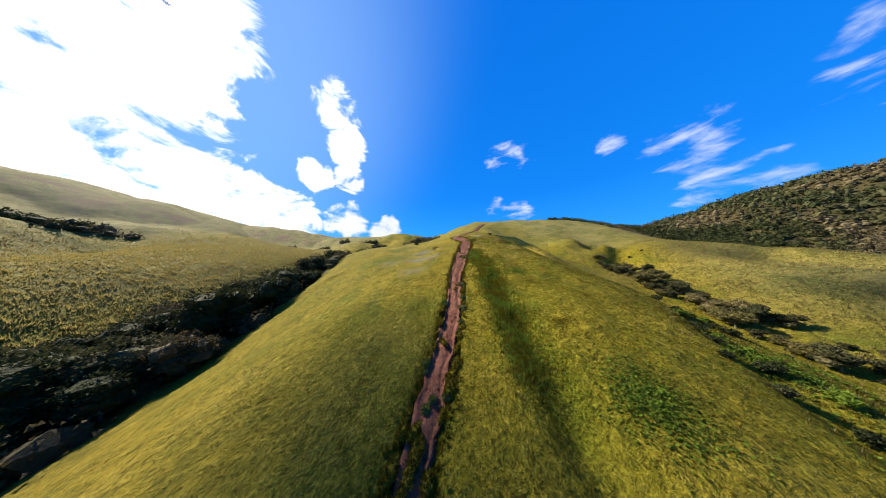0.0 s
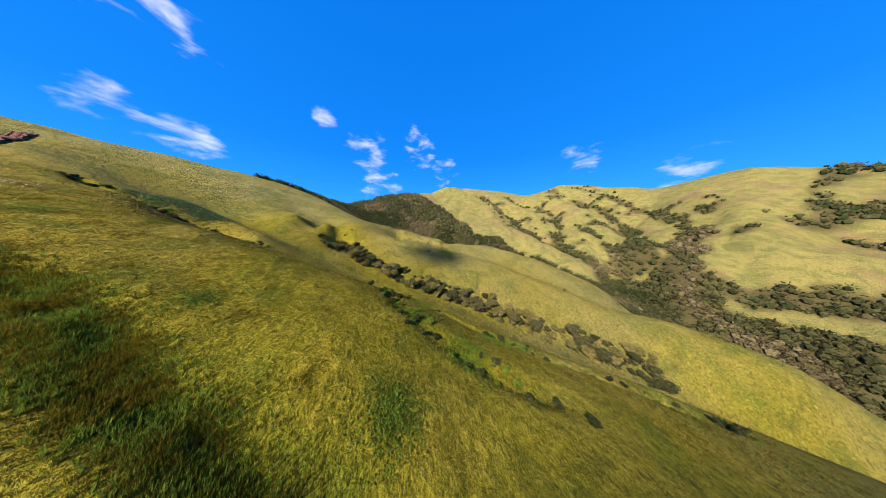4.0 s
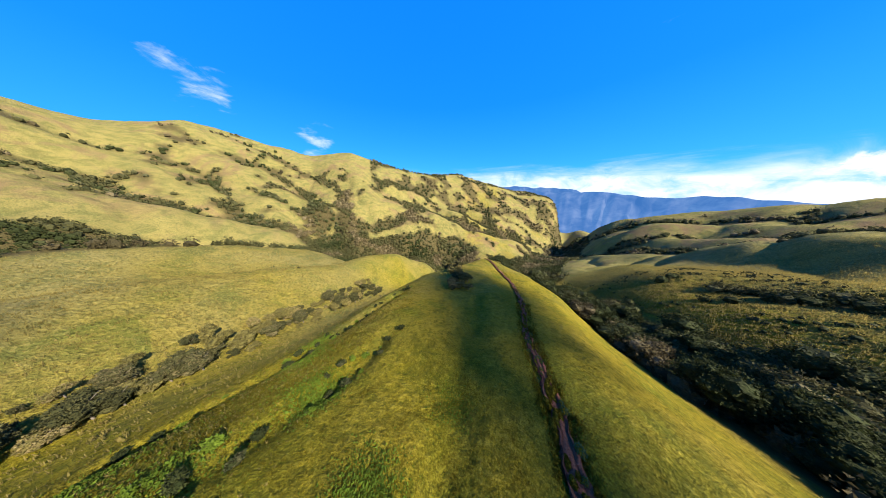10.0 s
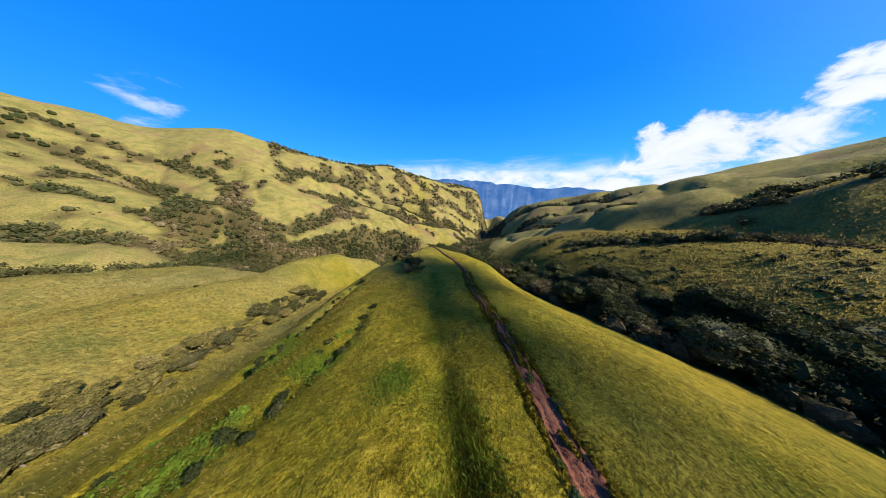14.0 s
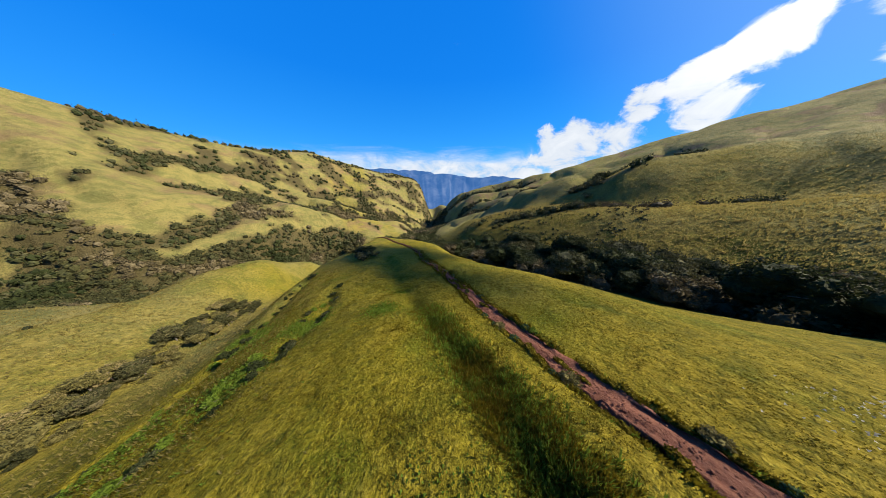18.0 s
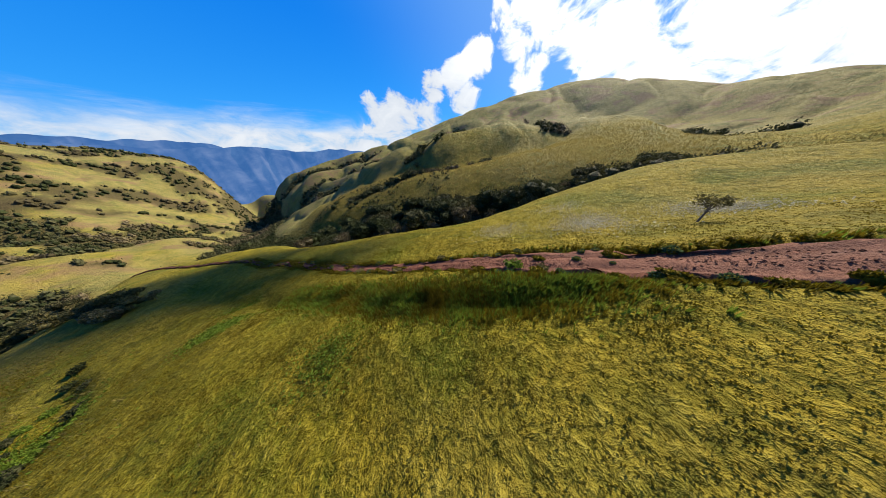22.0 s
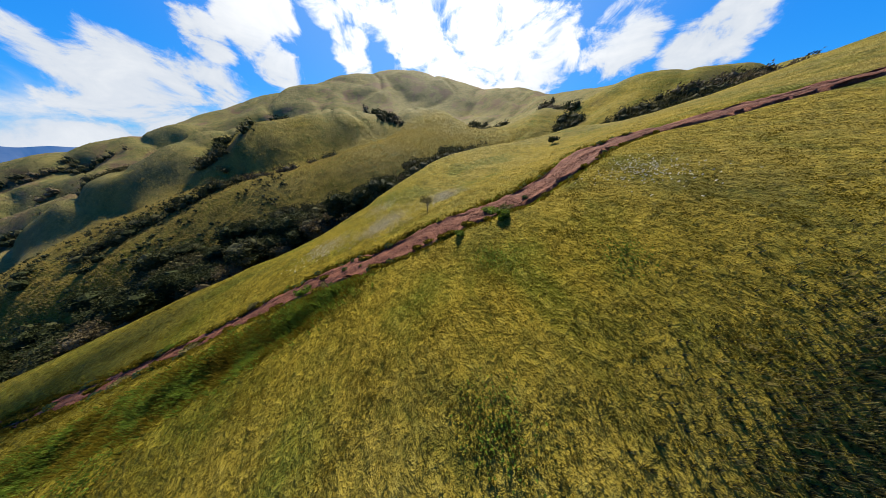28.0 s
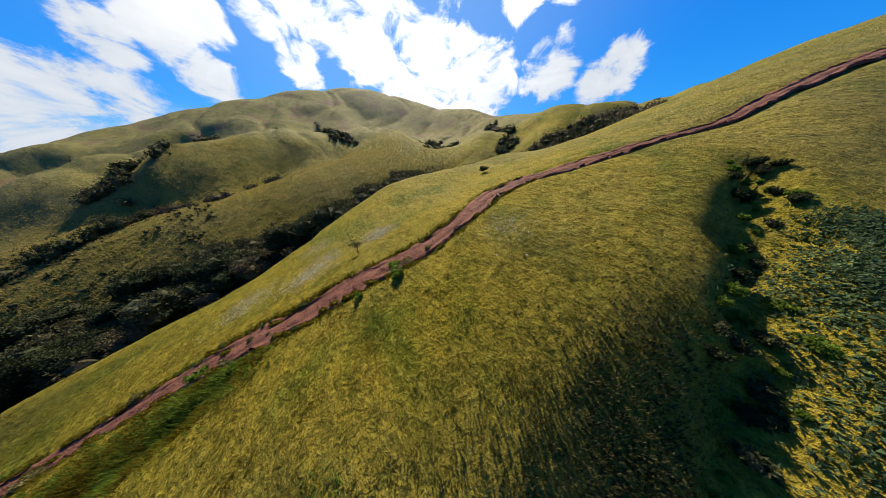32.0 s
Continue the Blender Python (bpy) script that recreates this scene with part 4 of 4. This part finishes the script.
def wooded(x, y):
    """How likely a tree stands at a place."""
    az, r = bearing(x, y)
    ragged = wave(x, y, 60, 61) + 0.5 * wave(x, y, 24, 62)
    tattered = 0.7 * wave(x, y, 32, 68) + 0.5 * wave(x, y, 14, 69) + 0.4 * ragged
    p = np.zeros(x.shape)
    for line, _, _, half in BROOKS:
        dd, t = distance(x, y, line)
        p = np.maximum(p, (dd < half * (0.35 + 0.85 * t) * (0.85 + 1.3 * tattered)) * 0.97 * (r > 150))
        p = np.maximum(p, (dd < half * (1.6 + t) * (1 + ragged)) * (tattered > 0.35) * 0.5 * (r > 150))
    vale, t = distance(x, y, FOREST_VALE[2:])
    low, _ = distance(x, y, [(176, 70), (180, 20), (172, -40), (160, -95)])
    p = np.maximum(p, (low < 4 + 6 * ragged) * 0.5)
    p = np.maximum(p, (vale < 34 + 16 * ragged + 10 * t) * 0.97 * (r > 205))
    # the wooded hill north of the eastern vale
    top = np.interp(-az, [30, 62, 80, 87, 92, 97, 102, 111, 122], [470, 480, 470, 430, 381, 350, 326, 312, 285])
    hill = (az < -38 + 4 * ragged) & (az > -122) & (r > 216 + 12 * ragged) & (r < top + 14 * ragged)
    p = np.maximum(p, hill * 0.98)
    basin = ((az < -132) | (az > 165)) & (r > 235) & (r < 400)
    p = np.maximum(p, basin * (ragged > 0.05 + (r - 310) * 0.004) * 0.97)
    south, t = distance(x, y, WEST_VALE[11:])
    p = np.maximum(p, (south < 20 + 14 * ragged + 40 * t) * 0.95)
    steep = ((az < -150) | (az > 153)) & (r > 430) & (r < 1050)
    p = np.maximum(p, (steep & (ragged > 0.02)) * 0.85)
    p = np.maximum(p, 0.0006 * (r > 240) * (r < 560) * (az < -40))
    near, _ = distance(x, y, RAVINE)
    p = np.maximum(p, (near < 20 + 7 * ragged) * (x < -40) * 0.95)
    head, _ = distance(x, y, [(-4, 262), (-14, 243), (-30, 207), (-46, 170), (-62, 135), (-70, 100)])
    p = np.maximum(p, (head < 11 + 5 * ragged) * 0.97)
    p = np.where(near < 12, 0.6 * (near < 12) * (x < -40), p)
    p = np.where(r < 62, 0, p)
    return p


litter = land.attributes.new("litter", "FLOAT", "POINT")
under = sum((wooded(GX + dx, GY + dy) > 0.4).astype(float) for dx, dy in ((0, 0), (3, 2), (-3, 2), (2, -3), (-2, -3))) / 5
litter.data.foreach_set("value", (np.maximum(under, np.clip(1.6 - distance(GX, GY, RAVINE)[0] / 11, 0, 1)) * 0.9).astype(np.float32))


def scrubby(x, y):
    """How likely a low shrub stands at a place."""
    az, r = bearing(x, y)
    ragged = wave(x, y, 22, 63) + 0.5 * wave(x, y, 8, 64)
    face = (x < -84) & (x > -150) & (y < 20) & (y > -120)
    p = face * (ragged > -0.05 + 0.35 * wave(x, y, 60, 65)) * 0.95
    side = (x > 92) & (x < 230) & (y < 130) & (y > -120)
    p = np.maximum(p, side * (ragged > 0.5) * 0.06)
    woods = wooded(x + 9 * wave(x, y, 15, 66), y + 9 * wave(x, y, 15, 67)) > 0.4
    return np.maximum(p, woods * (r > 120) * 0.30) * (r > 75)


def far_wood(name, lo, hi, tries, leafage, share, seed, label, size, shape, leaves, spray, where=wooded, category="woodland"):
    gen = np.random.default_rng(seed)
    rr = np.sqrt(gen.uniform(lo * lo, hi * hi, tries))
    th = gen.uniform(0, 2 * np.pi, tries)
    x, y = MID[0] - rr * np.sin(th), MID[1] + rr * np.cos(th)
    tint = wave(x, y, 60, 71)
    ok = (gen.uniform(0, 1, tries) < where(x, y)) & (tint > share[0]) & (tint <= share[1])
    x, y = x[ok], y[ok]
    z = ground_at(x, y)
    v0, f0 = shape
    n, m = len(x), len(v0)
    s = size * gen.uniform(0.55, 1.3, n)
    k = 1 + gen.normal(0, 0.13, (n, m))
    wide, high = s * gen.uniform(0.75, 1.0, n), s * gen.uniform(0.7, 1.1, n)
    v = v0[None] * k[..., None] * np.stack([wide, wide, high], 1)[:, None] * 0.66
    v = (v + np.stack([x, y, z + s * 0.35], 1)[:, None]).reshape(-1, 3)
    f = (f0[None] + (np.arange(n) * m)[:, None, None]).reshape(-1, 3)
    d = gen.normal(0, 1, (n, leaves, 3))
    d[..., 2] = np.abs(d[..., 2]) * 1.1 - 0.2
    d /= np.linalg.norm(d, axis=-1)[..., None]
    p = d * np.stack([wide, wide, high], 1)[:, None] * gen.uniform(0.7, 1.1, (n, leaves, 1)) + np.stack([x, y, z + s * 0.35], 1)[:, None]
    lv, lf = sprays(p.reshape(-1, 3), d.reshape(-1, 3), spray, gen)
    v, f = join([(v, f), (lv, lf)])
    ob = new(name, mesh_of(name, v.reshape(-1, 3), f, leafage, smooth=False))
    return tagged(ob, label, category, kind="stuff")


for k, (lo, hi, tries, size, shape, leaves, spray) in enumerate([(62, 200, 9000, 3.5, BALL0, 64, 0.6), (200, 330, 18000, 3.6, BALL0, 22, 0.95), (330, 560, 30000, 4.2, BALL0, 8, 1.3), (560, 1000, 28000, 5.2, BALL0, 2, 1.7)]):
    for j, (leafage, share, label) in enumerate([(LEAF_DARK, (-9, -0.05), "dark evergreen woodland filling the folds of the hills"), (LEAF_GREY, (-0.05, 0.3), "grey-green woodland filling the folds of the hills"), (LEAF_RED, (0.3, 9), "bronze-tinged woodland filling the folds of the hills")]):
        far_wood("distant_woodland", lo, hi, tries, leafage, share, 300 + 10 * k, label, size, shape, leaves, spray)

for leafage, share, label in ((LEAF_DARK, (-9, 0.1), "low dark scrub dotted over far grass slopes"), (LEAF_GREY, (0.1, 9), "low grey-green scrub dotted over far grass slopes")):
    far_wood("hill_scrub", 75, 420, 44000, leafage, share, 350, label, 1.1, BALL0, 5, 0.45, scrubby, "scrub")


# ---- the blue ranges beyond the lowland ----
def far_range(name, a0, a1, r, top, rough, seed, depth, label):
    az = np.linspace(a0, a1, 220)
    rows = []
    for q in np.linspace(0, 1, 26):
        rad = r - depth * (1 - q) + 60 * wave(az / 3, az * 0 + q * 4, 1.0, seed + 1)
        edge = np.clip(np.minimum(az - a0, a1 - az) / 8, 0, 1)
        crest = r * np.tan(np.radians(top - 0.04 * np.clip(160 - az, 0, 60) + rough * (wave(az, az * 0, 9, seed) + 0.5 * wave(az, az * 0, 2.6, seed + 2)))) - (1 - edge) * 260
        spur = 1 - np.abs(wave(az + 1.2 * wave(az, az * 0 + q * 3, 2, seed + 5), az * 0 + q * 1.2, 1.9, seed + 3)) * 1.7
        z = -1150 + (crest + 1150) * (q ** 1.15 * (0.94 + 0.06 * np.clip(spur, 0, 1)) if q < 0.985 else 1.0)
        rows.append(np.stack([MID[0] - rad * np.sin(np.radians(az)), MID[1] + rad * np.cos(np.radians(az)), z], 1))
    v = np.stack(rows, 1)
    n, m = v.shape[:2]
    q = np.arange(n * m).reshape(n, m)
    f = np.stack([q[:-1, :-1], q[1:, :-1], q[1:, 1:], q[:-1, 1:]], -1).reshape(-1, 4)
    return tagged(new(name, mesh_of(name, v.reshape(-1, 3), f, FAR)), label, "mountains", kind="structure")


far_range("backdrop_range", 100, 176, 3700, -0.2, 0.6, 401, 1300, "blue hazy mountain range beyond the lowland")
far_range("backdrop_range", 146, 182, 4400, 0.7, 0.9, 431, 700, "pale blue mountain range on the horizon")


# ---- grass standing on the near slopes ----
def tufts(name, count, region, height, seed, mat, label, blades=5, clear=1.3, broad=1.0):
    gen = np.random.default_rng(seed)
    x, y = region(gen, count)
    td, _ = distance(x, y, TRACK)
    ok = td > clear
    x, y = x[ok], y[ok]
    n = len(x)
    z = ground_at(x, y)
    h = height * gen.uniform(0.55, 1.35, n) * (1 + 0.5 * wave(x, y, 3, seed))
    v, lean = [], np.array([0.08, -0.03])
    for b in range(blades):
        ang = gen.uniform(0, 6.28, n)
        w = h * gen.uniform(0.2, 0.4, n) * broad
        rad = h * gen.uniform(0.1, 0.5, n)
        cx, cy = x + np.cos(ang) * rad * 0.4, y + np.sin(ang) * rad * 0.4
        tx, ty = np.cos(ang) * rad + lean[0] * h, np.sin(ang) * rad + lean[1] * h
        px, py = -np.sin(ang) * w * 0.5, np.cos(ang) * w * 0.5
        v += [np.stack([cx - px, cy - py, z - 0.05], 1), np.stack([cx + px, cy + py, z - 0.05], 1), np.stack([cx + tx, cy + ty, z + h * gen.uniform(0.7, 1.0, n)], 1)]
    v = np.stack(v, 1).reshape(-1, 3)
    f = np.arange(len(v)).reshape(-1, 3)
    return tagged(new(name, mesh_of(name, v, f, mat, smooth=False)), label, "grass", kind="stuff")


def near_slope(gen, n):
    k = gen.uniform(-0.1, 1.25, n)
    return 5 + 24 * k + gen.normal(0, 15, n), 4 + 68 * k + gen.normal(0, 15, n)


def rill_bank(gen, n):
    line = np.array(RILLS[0][0], float)
    k = gen.uniform(0.3, len(line) - 1.3, n)
    i = k.astype(int)
    p = line[i] + (line[i + 1] - line[i]) * (k - i)[:, None]
    return p[:, 0] + gen.normal(-0.9, 1.2, n), p[:, 1] + gen.normal(0, 1.0, n)


def track_edge(gen, n):
    line = np.array(TRACK[4:21], float)
    k = gen.uniform(0, len(line) - 1.001, n)
    i = k.astype(int)
    d = line[i + 1] - line[i]
    p = line[i] + d * (k - i)[:, None]
    s = np.stack([d[:, 1], -d[:, 0]], 1) / np.linalg.norm(d, axis=1)[:, None]
    o = gen.choice([-1, 1], n) * (1.45 + 0.7 * np.clip((p[:, 1] - 34) / 20, 0, 1) * np.clip((112 - p[:, 1]) / 16, 0, 1) + gen.normal(0, 0.35, n) + 0.4 * wave(p[:, 0] * 0, p[:, 1], 3, 39))
    return p[:, 0] + s[:, 0] * o, p[:, 1] + s[:, 1] * o


def track_middle(gen, n):
    line = np.array(TRACK[3:10], float)
    k = gen.uniform(0, len(line) - 1.001, n)
    i = k.astype(int)
    p = line[i] + (line[i + 1] - line[i]) * (k - i)[:, None]
    keep = wave(p[:, 1], p[:, 1] * 0, 6, 505) > -0.25
    return (p[:, 0] + gen.normal(0, 0.22, n))[keep], p[keep, 1]


def grass_clumps(count, seed):
    """Low rounded tussocks of short blades."""
    gen = np.random.default_rng(seed)
    x, y = near_slope(gen, count)
    x, y = x + 1.2 * wave(x, y, 4, 511), y + 1.2 * wave(x, y, 4, 512)
    ok = distance(x, y, TRACK)[0] > 2.1
    x, y = x[ok], y[ok]
    n, per = len(x), 4
    wide = gen.uniform(0.08, 0.26, n) * (1 + 0.5 * wave(x, y, 6, 513))
    d = gen.normal(0, 1, (n, per, 3))
    d[..., 2] = np.abs(d[..., 2]) + 0.3
    d /= np.linalg.norm(d, axis=-1)[..., None]
    p = d * wide[:, None, None] * np.array((1, 1, 0.4)) + np.stack([x, y, ground_at(x, y) - 0.04], 1)[:, None]
    v, f = sprays(p.reshape(-1, 3), d.reshape(-1, 3), 0.062, gen)
    return tagged(new("grass", mesh_of("grass", v, f, STRAW, smooth=False)), "low tussocks of golden green hill grass", "grass", kind="stuff")


grass_clumps(105000, 501)


def east_slope(gen, n):
    y = gen.uniform(-50, 66, n)
    k = gen.uniform(0, 1, n) < np.clip((66 - y) / 40, 0, 1) * np.clip((y + 50) / 30, 0, 1)
    x = 38 + 0.1 * y + gen.normal(0, 6, n)
    return x[k], y[k]


tufts("slope_grass", 34000, east_slope, 0.20, 507, STRAW, "rough tufted grass on the eroded east slope", 5, -1, 0.7)
tufts("slope_grass", 4500, east_slope, 0.22, 508, LEAF_FRESH, "fresh green tufts on the eroded east slope", 5, -1, 0.7)
tufts("slope_grass", 12000, east_slope, 0.26, 518, STRAW_DRY, "dry tan tufts on the eroded east slope", 4, -1, 0.7)


def east_spurs(gen, n):
    x, y = 48 + 125 * gen.uniform(0, 1, n) ** 1.3, gen.uniform(-110, 110, n)
    k = (gen.uniform(0, 1, n) < np.clip((110 - np.abs(y)) / 40, 0, 1) * np.clip((173 - x) / 30, 0, 1) * np.clip((x - 48) / 30, 0, 1) * (0.6 + 0.6 * wave(x, y, 5, 520))) & (wooded(x, y) < 0.4)
    return x[k], y[k]


tufts("spur_grass", 120000, east_spurs, 0.46, 519, STRAW_DRY, "tufted golden grass on the eastern spurs", 3, -1, 0.9)
def west_bank(gen, n):
    x, y = -78 - 150 * gen.uniform(0, 1, n) ** 1.6, gen.uniform(-170, 190, n)
    k = (gen.uniform(0, 1, n) < np.clip((190 - y) / 60, 0, 1) * np.clip((y + 170) / 60, 0, 1) * np.clip((x + 228) / 60, 0, 1)) & (wooded(x, y) < 0.4)
    return x[k], y[k]


def dark_bank(gen, n):
    return 36.6 + gen.normal(0, 2.2, n), 72 + gen.normal(0, 6, n)


tufts("tall_grass", 6000, rill_bank, 0.42, 514, LEAF_FRESH, "tall green grass in a gully below a bank", 6, 2.3, 0.45)
tufts("tall_grass", 12000, rill_bank, 0.36, 502, STRAW, "tall grass hanging over a gully bank", 6, 2.3, 0.45)
tufts("bank_grass", 150000, west_bank, 0.70, 515, STRAW_DRY, "long sunlit grass on the far bank of a ravine", 3, -1, 0.9)
tufts("heath", 5000, dark_bank, 0.20, 516, LEAF_GREY, "low dark heath on a steep shaded bank", 6, -1, 0.9)
tufts("heath_grass", 3500, dark_bank, 0.2, 517, STRAW_DRY, "thin dry grass among dark heath", 4, -1, 0.6)
tufts("verge_grass", 1300, track_edge, 0.30, 503, LEAF_FRESH, "rough green grass fringing a dirt track", 5, -1)
tufts("verge_grass", 9000, track_edge, 0.30, 506, STRAW, "rough straw-coloured grass fringing a dirt track", 5, -1)


def clods(count, seed):
    gen = np.random.default_rng(seed)
    line = np.array(TRACK[5:20], float)
    k = gen.uniform(0, len(line) - 1.001, count)
    i = k.astype(int)
    p = line[i] + (line[i + 1] - line[i]) * (k - i)[:, None]
    x, y = p[:, 0] + gen.normal(0, 0.6, count), p[:, 1] + gen.normal(0, 0.5, count)
    z = lookup(BASE, x, y) - 0.2
    pieces = [lump((x[j], y[j], z[j]), gen.uniform(0.02, 0.075) * np.array((1.2, 1, 0.7)), gen, BALL0, 0.2) for j in range(count)]
    v, f = join(pieces)
    return tagged(new("soil_clods", mesh_of("soil_clods", v, f, SOIL, smooth=False)), "loose red clods and stones on a track", "clods", kind="stuff")


tufts("track_grass", 900, track_middle, 0.4, 504, LEAF_FRESH, "green grass growing between wheel ruts", 5, -1)
clods(3600, 601)


# ---- small cumulus added in front of the sun, to lay cloud shadows on the slopes ----
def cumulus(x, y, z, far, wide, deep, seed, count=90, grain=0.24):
    """A cloud added on the line from a place on the ground to the sun, to shade that place; dense in the middle and
    loose at its rim.
    """
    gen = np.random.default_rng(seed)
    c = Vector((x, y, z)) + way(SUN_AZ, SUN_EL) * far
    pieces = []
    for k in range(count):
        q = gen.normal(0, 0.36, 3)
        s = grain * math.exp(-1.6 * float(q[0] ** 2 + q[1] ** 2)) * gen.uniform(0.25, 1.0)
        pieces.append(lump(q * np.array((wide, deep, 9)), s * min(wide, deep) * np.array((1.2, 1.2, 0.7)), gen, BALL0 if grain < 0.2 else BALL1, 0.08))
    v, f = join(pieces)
    ob = new("shade_cloud", mesh_of("shade_cloud", v, f, VAPOUR))
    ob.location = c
    return tagged(ob, "small white cumulus cloud added near the sun to shade the slopes", "cloud", kind="structure")


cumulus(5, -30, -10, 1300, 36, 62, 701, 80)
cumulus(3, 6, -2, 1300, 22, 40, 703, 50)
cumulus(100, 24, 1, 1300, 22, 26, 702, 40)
